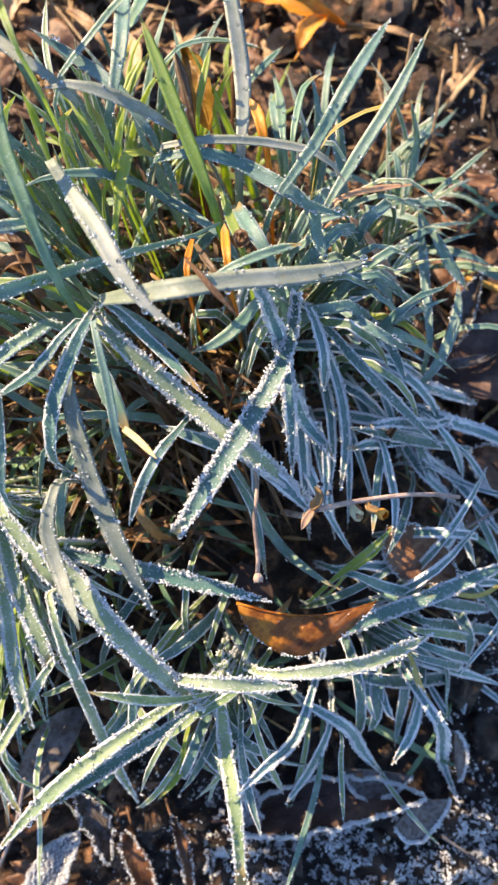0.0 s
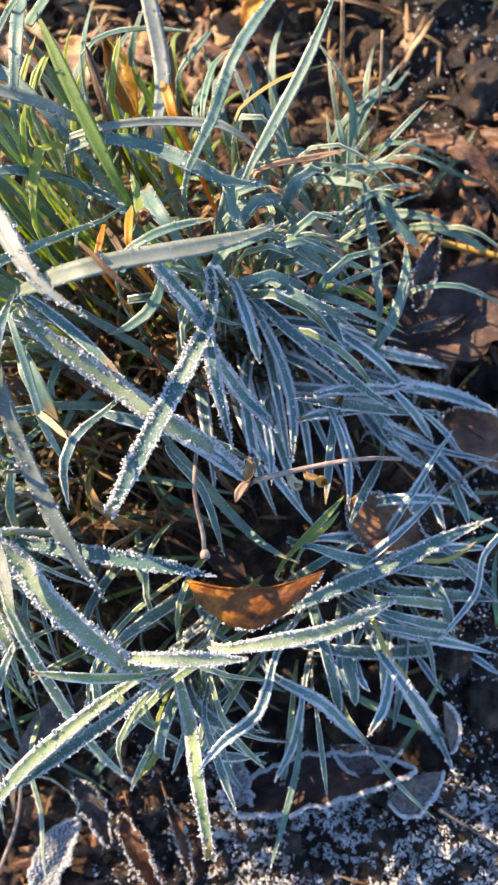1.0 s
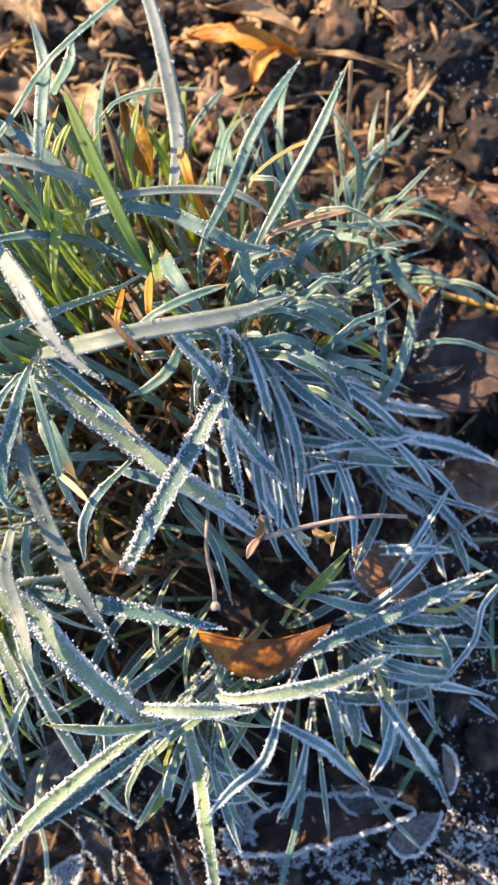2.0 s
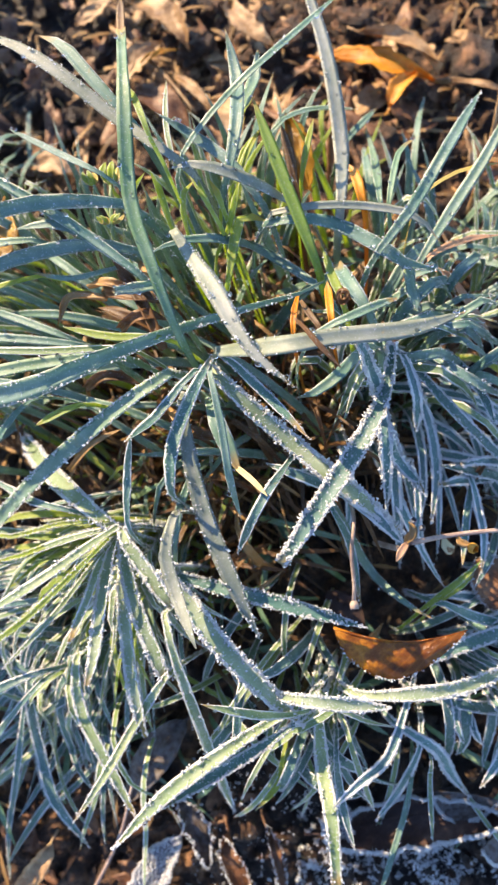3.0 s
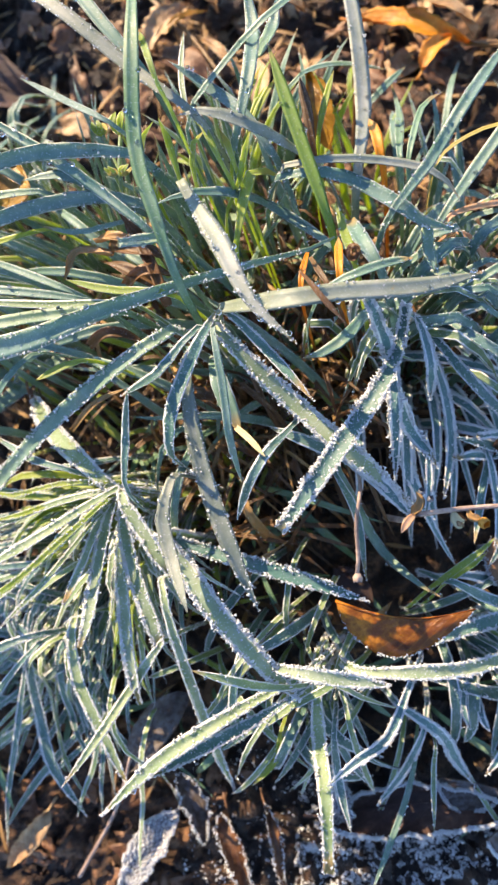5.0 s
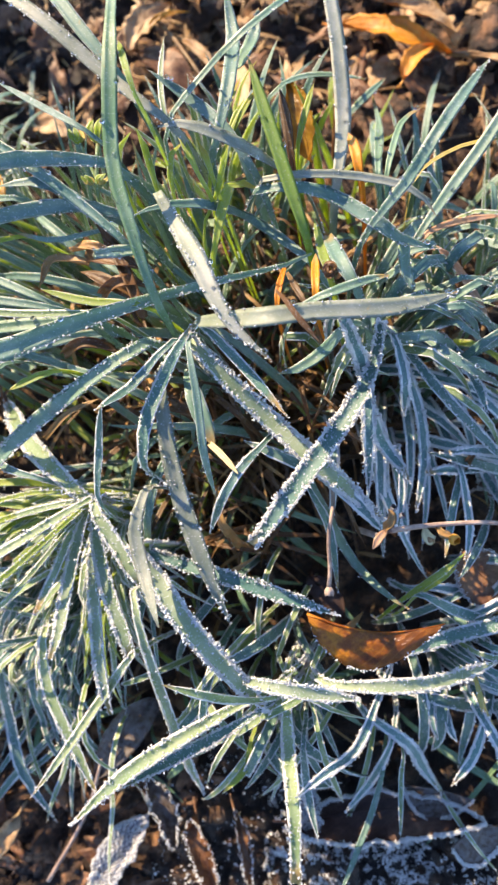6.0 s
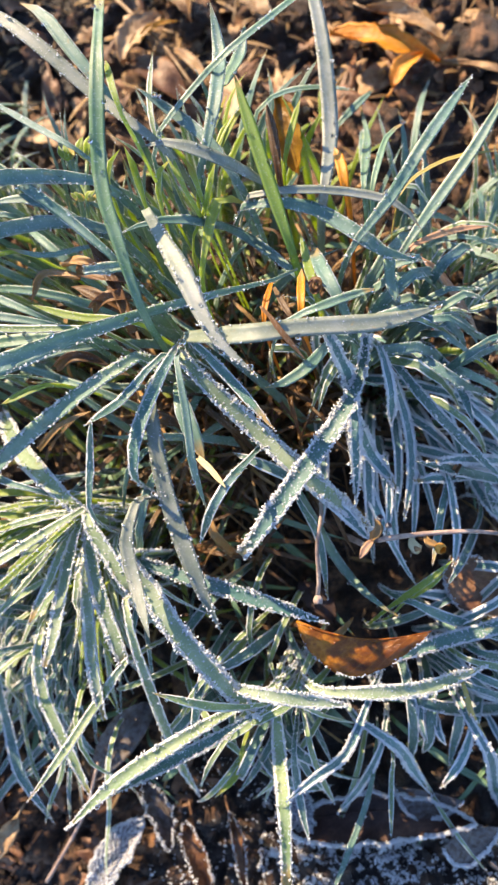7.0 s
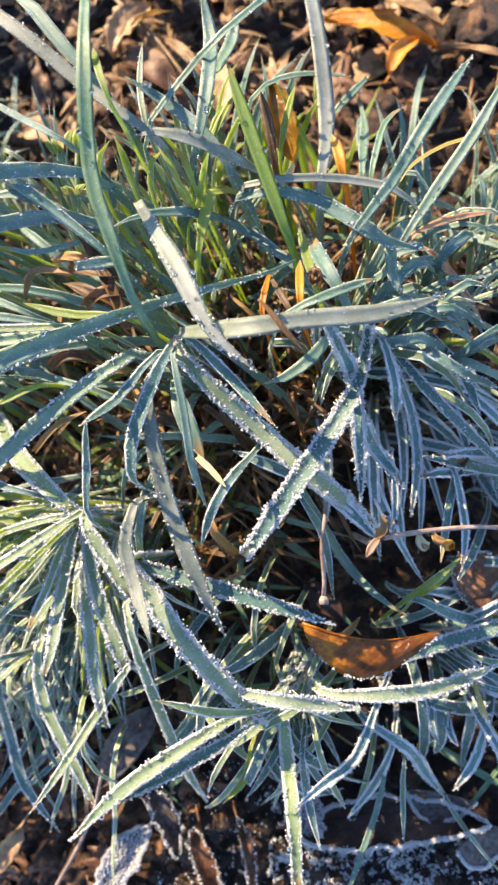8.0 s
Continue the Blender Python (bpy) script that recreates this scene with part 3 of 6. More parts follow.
leaf(BLUE_GREEN, 3.2, (-90, -40, 0), (-92, -42, 52), (-95, -46, 71), (-99, -51, 76), (-117, -69, 62), (-149, -101, 29), (-162, -112, 24), frost=1, stem=0.43, base=0.6)
leaf(BLUE_GREEN, 3.2, (-116, -49, 0), (-116, -52, 24), (-118, -57, 33), (-119, -62, 36), (-125, -97, 25), (-136, -129, 4), (-133, -149, 5), frost=1, stem=0.3, base=0.6)
leaf(PALE_GREEN, 3.7, (-39, -37, 0), (-40, -38, 62), (-41, -40, 85), (-42, -41, 92), (-55, -59, 81), (-63, -76, 90), (-74, -93, 91), frost=2.5, stem=0.58, base=0.6)
leaf(PALE_GREEN, 4.8, (-79, -33, 0), (-79, -34, 57), (-79, -36, 79), (-79, -38, 85), (-78, -54, 80), (-73, -64, 80), (-65, -77, 78), (-54, -97, 74), frost=2.5, stem=0.56, base=0.6)
leaf(PALE_GREEN, 5.4, (18, -40, 0), (16, -41, 59), (11, -45, 81), (7, -49, 87), (-8, -58, 88), (-24, -69, 91), (-41, -82, 92), (-61, -103, 84), frost=2.5, dew=3, base=0.35, roll=-14, stem=0.5)
leaf(BLUE_GREEN, 4.4, (17, -45, 0), (15, -47, 59), (11, -50, 80), (7, -54, 86), (-8, -65, 86), (-23, -74, 89), (-45, -88, 89), frost=4.5, base=0.35, roll=-10, stem=0.59)
leaf(HOARY, 4.2, (-43, -15, 0), (-42, -16, 69), (-42, -18, 94), (-41, -20, 101), (-38, -33, 97), (-31, -60, 79), (-27, -84, 53), (-28, -111, 4), frost=2.5, stem=0.42, base=0.6)
leaf(PALE_GREEN, 3.3, (15, -52, 0), (12, -52, 67), (7, -51, 91), (1, -51, 98), (-9, -48, 115), (-24, -45, 120), frost=0.7, dew=3, stem=0.73, base=0.6)
leaf(HOARY, 5.0, (-13, -42, 0), (-11, -42, 66), (-5, -44, 90), (0, -45, 97), (14, -46, 101), (38, -48, 92), frost=3.5, roll=18, stem=0.71, base=0.6)
leaf(HOARY, 5.3, (18, -46, 0), (20, -45, 60), (26, -45, 82), (31, -45, 88), (50, -43, 89), (67, -41, 78), (88, -34, 63), frost=3.2, roll=15, stem=0.58, base=0.6)
leaf(PALE_GREEN, 5.3, (11, -39, 0), (11, -42, 57), (12, -48, 78), (13, -53, 84), (14, -72, 73), (18, -88, 83), (20, -113, 79), frost=2.5, dew=4, blunt=0.8, roll=-8, stem=0.56, base=0.6)
leaf(PALE_GREEN, 2.6, (16, -44, 0), (17, -47, 50), (20, -52, 69), (22, -57, 74), (27, -72, 75), (34, -98, 34), frost=1.5, stem=0.54, base=0.6)
leaf(RIMED, 4.0, (50, -40, 0), (49, -42, 49), (46, -47, 67), (44, -52, 72), (38, -68, 73), (28, -74, 86), (18, -84, 84), frost=3.2, stem=0.61, base=0.6)
leaf(FRESH, 2.7, (0, -61, 0), (0, -63, 40), (-1, -69, 55), (-2, -74, 59), (-4, -85, 53), (-13, -96, 52), frost=0.6, stem=0.7, base=0.6)
leaf(SMOOTH, 2.6, (50, -68, 0), (50, -71, 26), (49, -77, 35), (49, -82, 38), (46, -97, 38), (40, -115, 40), (34, -131, 44), frost=0.6, stem=0.45, base=0.6)
leaf(RIMED, 5.0, (34, -54, 0), (36, -56, 36), (40, -59, 50), (45, -62, 53), (58, -70, 49), (66, -84, 26), (74, -94, 21), frost=3, stem=0.5, base=0.6)
leaf(RIMED, 5.5, (77, -44, 0), (78, -47, 40), (81, -52, 54), (84, -57, 58), (91, -68, 56), (102, -93, 4), (109, -111, 4), frost=3.5, stem=0.4, base=0.6)
leaf(DRY_YELLOW, 2.5, (79, -37, 0), (79, -38, 41), (79, -40, 56), (80, -42, 60), (84, -54, 57), (93, -68, 43), frost=0.4, stem=0.63, base=0.6)
leaf(RIMED, 3.8, (37, 86, 0), (38, 84, 70), (40, 79, 96), (43, 74, 103), (47, 60, 105), (48, 50, 90), frost=3.8, stem=0.77, base=0.6)
leaf(BLUE_GREEN, 4.4, (36, 82, 0), (38, 80, 64), (42, 77, 87), (47, 73, 94), (59, 60, 90), (78, 45, 75), (94, 34, 62), frost=2.2, roll=14, stem=0.58, base=0.6)
leaf(RIMED, 4.1, (40, 83, 0), (41, 81, 58), (44, 76, 80), (47, 71, 86), (54, 54, 79), (57, 36, 72), (55, 17, 68), frost=3.6, stem=0.6, base=0.6)
leaf(RIMED, 5.0, (29, 61, 0), (31, 59, 74), (33, 54, 101), (36, 49, 108), (41, 40, 88), (49, 31, 86), (52, 26, 85), frost=3.8, stem=0.73, base=0.6)
leaf(RIMED, 2.7, (47, 46, 0), (47, 44, 59), (47, 38, 80), (48, 33, 86), (49, 20, 82), (48, 9, 79), frost=3.6, stem=0.78, base=0.6)
leaf(SMOOTH, 4.2, (41, 85, 0), (43, 83, 63), (48, 80, 86), (53, 78, 93), (70, 65, 97), (89, 70, 53), frost=1, dew=4, roll=14, stem=0.57, base=0.6)
leaf(BLUE_GREEN, 4.0, (52, 90, 0), (54, 88, 57), (58, 84, 78), (62, 80, 84), (72, 65, 86), (78, 53, 82), frost=2.5, roll=14, stem=0.73, base=0.6)
leaf(RIMED, 4.9, (68, 59, 0), (70, 56, 51), (73, 52, 70), (76, 48, 75), (82, 39, 45), (92, 26, 37), (110, 14, 21), frost=3.8, roll=14, stem=0.5, base=0.6)
leaf(RIMED, 5.6, (69, 69, 0), (72, 68, 31), (77, 67, 42), (82, 65, 45), (100, 60, 38), (121, 61, 10), frost=3.6, roll=14, stem=0.48, base=0.6)
leaf(RIMED, 6.4, (70, 60, 0), (73, 59, 28), (78, 57, 38), (83, 55, 41), (100, 48, 40), (119, 44, 30), (139, 35, 27), frost=3.8, roll=14, stem=0.43, base=0.6)
leaf(RIMED, 5.0, (82, 52, 0), (83, 50, 30), (86, 45, 41), (89, 40, 44), (92, 32, 43), (108, 24, 25), (126, 0, 28), frost=3.8, roll=14, stem=0.43, base=0.6)
leaf(SMOOTH, 4.4, (81, 53, 0), (83, 55, 38), (87, 59, 52), (91, 63, 55), (97, 72, 56), (103, 88, 55), (104, 102, 56), frost=0.8, stem=0.58, base=0.6)
leaf(SMOOTH, 4.6, (89, 137, 0), (90, 134, 33), (93, 130, 45), (96, 125, 49), (103, 112, 46), (112, 103, 40), frost=0.6, stem=0.65, base=0.6)
leaf(SMOOTH, 4.0, (90, 63, 0), (91, 66, 37), (91, 71, 51), (92, 77, 55), (92, 108, 49), (90, 134, 52), frost=0.8, stem=0.5, base=0.6)
leaf(SMOOTH, 4.1, (24, 97, 0), (26, 99, 84), (30, 103, 114), (34, 107, 123), (44, 117, 132), (53, 130, 141), (68, 162, 127), frost=0.5, dew=3, stem=0.63, base=0.6)
leaf(SMOOTH, 4.2, (42, 101, 0), (44, 103, 71), (47, 107, 98), (50, 112, 105), (61, 131, 103), (73, 150, 105), (85, 174, 107), frost=0.4, dew=2, stem=0.6, base=0.6)
leaf(DRY_YELLOW, 1.5, (45, 126, 0), (45, 126, 74), (46, 128, 102), (47, 130, 109), (53, 138, 106), (65, 146, 103), (81, 148, 104), stem=0.73, base=0.6)
leaf(ORANGE, 3.7, (31, 124, 0), (30, 124, 78), (29, 126, 107), (28, 128, 115), (26, 137, 115), (23, 146, 111), fold=0.5, stem=0.85, base=0.6)
leaf(PINK_STRAW, 3.4, (42, 103, 0), (45, 105, 71), (49, 109, 98), (53, 112, 105), (72, 135, 67), (87, 137, 67), fold=0.5, stem=0.63, base=0.6)
leaf(SMOOTH, 2.3, (82, 132, 0), (85, 133, 36), (89, 136, 49), (94, 138, 53), (104, 144, 60), (117, 155, 62), frost=0.3, stem=0.66, base=0.6)
leaf(BLUE_GREEN, 5.7, (39, -37, 0), (41, -36, 48), (47, -35, 66), (52, -34, 70), (72, -27, 59), (89, -21, 59), (108, -13, 57), (125, -7, 56), frost=3, roll=10, stem=0.48, base=0.6)
leaf(BLUE_GREEN, 5.4, (45, -46, 0), (47, -47, 35), (52, -49, 47), (58, -50, 51), (74, -53, 49), (103, -59, 4), (133, -55, 4), frost=2.2, roll=14, stem=0.35, base=0.6)
leaf(BLUE_GREEN, 4.8, (75, -27, 0), (78, -28, 36), (83, -29, 50), (88, -31, 54), (114, -36, 25), (131, -39, 25), frost=2.2, roll=14, stem=0.51, base=0.6)
leaf(RIMED, 2.8, (101, -49, 0), (103, -50, 3), (108, -54, 4), (112, -57, 4), (121, -63, 4), (131, -71, 4), frost=2.6, stem=0.38, base=0.6)
leaf(RIMED, 2.9, (90, -49, 0), (91, -52, 4), (94, -56, 6), (97, -61, 6), (107, -78, 4), frost=2.6, stem=0.45, base=0.6)
leaf(RIMED, 3.7, (85, -45, 0), (85, -48, 38), (84, -53, 52), (84, -59, 55), (81, -72, 50), (74, -83, 49), frost=3.6, stem=0.68, base=0.6)
leaf(RIMED, 3.5, (53, -56, 0), (53, -59, 34), (52, -64, 46), (51, -70, 50), (45, -89, 31), (35, -106, 20), frost=3.6, stem=0.52, base=0.6)
leaf(PALE_GREEN, 2.1, (53, -61, 0), (54, -64, 32), (55, -70, 43), (56, -75, 47), (56, -85, 39), (57, -108, 37), frost=1.5, stem=0.59, base=0.6)
leaf(BLUE_GREEN, 3.2, (17, -55, 0), (18, -58, 50), (19, -63, 68), (19, -69, 74), (21, -87, 63), (26, -105, 60), frost=2, stem=0.66, base=0.6)
leaf(FRESH, 2.8, (42, -26, 0), (44, -24, 44), (48, -19, 60), (52, -15, 65), (67, -2, 74), (73, 4, 74), frost=0.8, stem=0.69, base=0.6)
leaf(FRESH, 2.0, (48, -24, 0), (50, -22, 44), (54, -17, 60), (57, -13, 64), (66, -6, 69), (71, -1, 69), frost=0.6, stem=0.77, base=0.6)
leaf(RIMED, 4.3, (49, -11, 0), (52, -11, 37), (57, -11, 50), (63, -10, 54), (78, -11, 42), (92, -14, 41), frost=2, stem=0.63, base=0.6)
leaf(RIMED, 4.9, (79, -28, 0), (81, -26, 29), (84, -21, 40), (88, -17, 43), (95, -7, 40), (109, 10, 29), frost=2.5, stem=0.56, base=0.6)
leaf(THATCH, 4.0, (-41, 72, 123), (-49, 90, 124), (-60, 105, 122), fold=0.9, twist=70, base=0.85)
leaf(THATCH, 4.5, (-42, 81, 119), (-55, 85, 121), (-67, 90, 118), fold=0.9, twist=-90, base=0.85)
leaf(STRAW, 3.1, (-63, 92, 120), (-79, 95, 115), (-84, 85, 113), fold=1.0, twist=110, base=0.85)
leaf(THATCH, 5.0, (-66, 99, 117), (-58, 94, 122), (-47, 90, 124), (-38, 90, 121), fold=1.0, twist=140, base=0.7)
leaf(STRAW, 3.6, (-70, 97, 120), (-60, 97, 123), (-52, 95, 121), fold=1.0, twist=-120, base=0.7)
leaf(THATCH, 4.2, (-58, 82, 118), (-49, 84, 124), (-40, 84, 120), fold=1.0, twist=100, base=0.7)
leaf(STRAW, 3.2, (-52, 108, 118), (-46, 97, 123), (-41, 84, 122), fold=0.8, twist=60, base=0.7)
leaf(THATCH, 3.4, (-62, 112, 124), (-57, 103, 127), (-50, 96, 121), fold=0.9, twist=-80, base=0.7)
leaf(THATCH, 4.6, (-36, 48, 108), (-28, 44, 114), (-20, 42, 110), fold=1.0, twist=130, base=0.7)
leaf(STRAW, 3.0, (-42, 55, 108), (-36, 48, 113), (-30, 38, 108), fold=0.8, twist=-110, base=0.7)
leaf(THATCH, 4.0, (-72, 62, 112), (-62, 64, 118), (-50, 62, 114), fold=1.0, twist=120, base=0.7)
leaf(STRAW, 2.6, (-84, 34, 92), (-72, 42, 102), (-60, 48, 104), fold=0.6, twist=40, base=0.7)
leaf(ORANGE, 2.4, (5, 71, 0), (5, 72, 88), (5, 74, 121), (5, 76, 130), (5, 84, 126), (6, 90, 125), fold=0.6, blunt=0.5, stem=0.9, base=0.6)
leaf(STRAW, 2.2, (22, 65, 0), (20, 68, 90), (17, 72, 123), (14, 76, 132), (10, 83, 127), (7, 88, 126), fold=0.6, blunt=0.5, stem=0.9, base=0.6)
leaf(ORANGE, 2.9, (19, 70, 0), (19, 71, 95), (18, 73, 129), (18, 75, 139), (17, 84, 135), (16, 94, 128), fold=0.6, stem=0.86, base=0.6)
leaf(THATCH, 1.8, (7, 73, 151), (10, 70, 151), (15, 64, 151), (21, 58, 149), fold=0.5, blunt=0.3, base=0.4)
leaf(CREAM, 1.9, (-11, 29, 137), (-6, 25, 139), (-1, 20, 141), blunt=0.2, fold=1.1, base=0.85)
leaf(SMOOTH, 5.7, (-28, 64, 0), (-27, 62, 83), (-25, 57, 113), (-23, 52, 122), (-18, 41, 123), (-13, 30, 119), stem=0.83, base=0.6)
leaf(SMOOTH, 5.2, (36, 70, 0), (35, 72, 91), (32, 77, 124), (29, 82, 133), (24, 90, 132), (19, 102, 123), frost=0.2, blunt=0.6, stem=0.84, base=0.6)
leaf(FRESH, 3.4, (26, 72, 0), (25, 75, 91), (23, 80, 125), (21, 85, 134), (17, 99, 124), (14, 109, 122), frost=0.4, stem=0.83, base=0.6)
leaf(SMOOTH, 3.3, (2, 69, 0), (4, 70, 93), (10, 72, 127), (15, 74, 137), (27, 79, 138), (40, 92, 116), frost=0.2, stem=0.77, base=0.6)
leaf(SMOOTH, 4.4, (39, 76, 0), (37, 75, 92), (32, 71, 126), (28, 68, 135), (20, 63, 121), (11, 56, 123), (6, 54, 126), frost=0.3, stem=0.8, base=0.6)
leaf(FRESH, 2.4, (-74, 103, 0), (-76, 103, 82), (-82, 102, 112), (-87, 102, 120), (-101, 99, 120), (-120, 95, 117), (-137, 91, 112), stem=0.7, base=0.6)
leaf(PALE_GREEN, 3.0, (-41, 72, 0), (-44, 72, 87), (-49, 72, 118), (-55, 72, 127), (-82, 71, 127), (-114, 72, 128), frost=0.2, stem=0.69, base=0.6)
leaf(SMOOTH, 3.3, (-57, 72, 0), (-59, 72, 85), (-65, 73, 116), (-70, 74, 124), (-101, 77, 125), (-128, 78, 124), frost=0.3, stem=0.68, base=0.6)
leaf(SMOOTH, 3.4, (-73, 111, 0), (-76, 111, 87), (-82, 111, 119), (-87, 112, 128), (-108, 111, 127), (-119, 108, 126), (-131, 101, 124), frost=0.3, stem=0.74, base=0.6)
leaf(FRESH, 2.9, (-25, 71, 0), (-27, 71, 91), (-33, 72, 124), (-38, 73, 134), (-57, 74, 133), (-75, 79, 130), frost=0.3, stem=0.78, base=0.6)
leaf(SMOOTH, 2.9, (-62, 73, 0), (-64, 74, 84), (-70, 76, 116), (-75, 77, 124), (-96, 85, 123), (-114, 91, 123), frost=0.2, stem=0.75, base=0.6)
leaf(SMOOTH, 2.1, (-43, 103, 0), (-46, 103, 84), (-52, 103, 114), (-57, 103, 123), (-76, 100, 121), (-92, 103, 121), frost=0.2, stem=0.78, base=0.6)
leaf(SMOOTH, 2.8, (-79, 63, 0), (-81, 61, 85), (-85, 57, 116), (-88, 53, 125), (-97, 42, 124), (-106, 30, 116), frost=0.2, stem=0.8, base=0.6)
leaf(FRESH, 2.8, (-58, 57, 0), (-60, 56, 84), (-65, 54, 116), (-71, 52, 124), (-85, 45, 124), frost=0.2, stem=0.89, base=0.6)
leaf(SMOOTH, 3.7, (-44, 106, 0), (-47, 106, 86), (-52, 107, 117), (-58, 108, 126), (-78, 116, 131), (-96, 116, 129), frost=0.2, stem=0.76, base=0.6)
leaf(FRESH, 2.5, (-23, 119, 0), (-21, 122, 88), (-19, 126, 120), (-16, 131, 129), (-11, 143, 130), (-7, 151, 130), frost=0.2, stem=0.86, base=0.6)
leaf(FRESH, 2.4, (-24, 111, 0), (-23, 114, 88), (-22, 119, 121), (-20, 125, 130), (-18, 139, 130), (-13, 155, 130), frost=0.2, stem=0.81, base=0.6)
leaf(THATCH, 4.1, (5, 123, 0), (5, 126, 76), (5, 131, 104), (4, 137, 112), (2, 149, 114), (-2, 161, 115), fold=0.8, twist=60, stem=0.82, base=0.6)
leaf(FRESH, 2.5, (2, 130, 0), (3, 133, 76), (5, 138, 104), (6, 143, 112), (8, 154, 113), (10, 164, 113), stem=0.84, base=0.6)
leaf(SMOOTH, 3.0, (-15, 156, 0), (-13, 158, 72), (-9, 162, 98), (-5, 166, 106), (3, 175, 100), (13, 187, 84), (27, 205, 55), frost=0.3, stem=0.6, base=0.6)
leaf(PINK_STRAW, 3.6, (46, 116, 0), (48, 115, 64), (53, 113, 87), (58, 110, 94), (67, 108, 77), (81, 95, 61), fold=0.5, stem=0.69, base=0.6)
leaf(SMOOTH, 2.9, (56, 94, 0), (59, 93, 55), (64, 93, 75), (70, 92, 81), (78, 90, 73), (89, 89, 63), frost=0.4, stem=0.76, base=0.6)
leaf(SMOOTH, 2.5, (63, 69, 0), (66, 71, 55), (70, 74, 76), (75, 77, 81), (88, 88, 63), (99, 93, 60), frost=0.6, stem=0.69, base=0.6)
leaf(SMOOTH, 3.4, (68, 129, 0), (70, 130, 40), (75, 131, 55), (81, 133, 60), (92, 137, 50), (106, 137, 49), frost=0.4, stem=0.68, base=0.6)
leaf(SMOOTH, 3.5, (81, 125, 0), (82, 128, 33), (84, 133, 45), (85, 139, 48), (88, 156, 60), (81, 159, 89), frost=0.4, stem=0.51, base=0.6)
leaf(DRY_YELLOW, 1.9, (88, -18, 0), (89, -18, 38), (91, -18, 53), (93, -19, 57), (108, -21, 52), (121, -14, 50), frost=0.2, stem=0.66, base=0.6)
leaf(RIMED, 4.5, (106, 48, 0), (103, 47, 37), (98, 46, 51), (93, 44, 55), (74, 41, 76), (65, 39, 81), frost=4.2, blunt=0.6, stem=0.6, base=0.6)
leaf(BLUE_GREEN, 4.6, (115, 38, 0), (113, 38, 27), (107, 37, 37), (102, 37, 40), (73, 38, 67), (57, 39, 79), frost=1.5, stem=0.43, base=0.6)
leaf(RIMED, 4.1, (86, 38, 0), (84, 38, 43), (78, 36, 59), (73, 35, 63), (65, 34, 70), (58, 32, 72), frost=3.6, blunt=0.5, stem=0.79, base=0.6)
leaf(BLUE_GREEN, 3.3, (72, 51, 0), (72, 48, 42), (72, 43, 58), (72, 37, 62), (69, 21, 65), (66, 1, 71), frost=1, stem=0.64, base=0.6)
leaf(RIMED, 3.1, (66, 47, 0), (67, 44, 46), (69, 39, 63), (71, 34, 68), (74, 23, 63), (75, 12, 67), (74, -1, 65), frost=3.1, stem=0.65, base=0.6)
leaf(BLUE_GREEN, 5.0, (77, 48, 0), (79, 46, 35), (82, 42, 48), (86, 38, 52), (94, 27, 36), (103, 17, 21), frost=2, stem=0.58, base=0.6)
leaf(RIMED, 2.5, (81, 32, 0), (84, 32, 29), (89, 30, 39), (94, 29, 42), (105, 26, 27), (117, 21, 28), (132, 15, 42), frost=3.1, stem=0.47, base=0.6)
leaf(RIMED, 3.5, (83, 55, 0), (85, 53, 37), (89, 49, 50), (93, 45, 54), (101, 36, 49), (110, 27, 26), frost=3.6, stem=0.6, base=0.6)
leaf(RIMED, 2.5, (95, 44, 0), (97, 43, 28), (101, 39, 39), (106, 36, 42), (115, 29, 31), (120, 21, 31), frost=3.6, stem=0.64, base=0.6)
leaf(BLUE_GREEN, 3.4, (112, 25, 0), (110, 23, 12), (107, 18, 17), (105, 13, 18), (97, 2, 33), (91, -3, 34), frost=2, stem=0.47, base=0.6)
leaf(RIMED, 3.8, (105, 26, 0), (105, 23, 12), (106, 18, 17), (107, 12, 18), (108, -1, 35), (110, -11, 41), frost=3.1, stem=0.43, base=0.6)
leaf(BLUE_GREEN, 3.3, (113, 25, 0), (114, 23, 16), (115, 17, 21), (116, 12, 23), (118, -2, 37), (119, -10, 42), frost=2, stem=0.5, base=0.6)
leaf(BLUE_GREEN, 3.7, (91, 31, 0), (90, 29, 20), (89, 23, 27), (87, 18, 29), (79, 4, 52), (73, -7, 54), frost=1, stem=0.46, base=0.6)
leaf(BLUE_GREEN, 4.1, (48, -9, 0), (50, -10, 47), (55, -12, 64), (60, -13, 69), (73, -18, 59), (90, -22, 54), frost=1, stem=0.68, base=0.6)
leaf(BLUE_GREEN, 4.7, (75, -21, 0), (78, -21, 37), (84, -22, 51), (89, -23, 55), (102, -25, 48), (118, -28, 29), frost=2, stem=0.59, base=0.6)
leaf(BLUE_GREEN, 3.5, (100, -9, 0), (102, -11, 28), (106, -14, 38), (110, -18, 41), (123, -31, 27), (129, -39, 30), frost=2, stem=0.58, base=0.6)
leaf(RIMED, 2.4, (128, -13, 51), (122, -21, 46), (120, -35, 31), (109, -47, 33), (102, -52, 41), frost=1.5, base=0.85)
leaf(PALE_GREEN, 3.8, (69, -29, 0), (72, -29, 40), (77, -31, 55), (82, -33, 60), (96, -35, 57), (112, -40, 24), frost=1.5, stem=0.55, base=0.6)
leaf(BLUE_GREEN, 3.8, (68, -32, 0), (71, -33, 40), (76, -35, 54), (81, -37, 58), (95, -42, 54), (113, -49, 21), frost=1.5, stem=0.54, base=0.6)
leaf(BLUE_GREEN, 3.5, (71, -37, 0), (73, -38, 38), (78, -41, 52), (83, -43, 56), (98, -47, 48), (112, -54, 4), frost=2, stem=0.48, base=0.6)
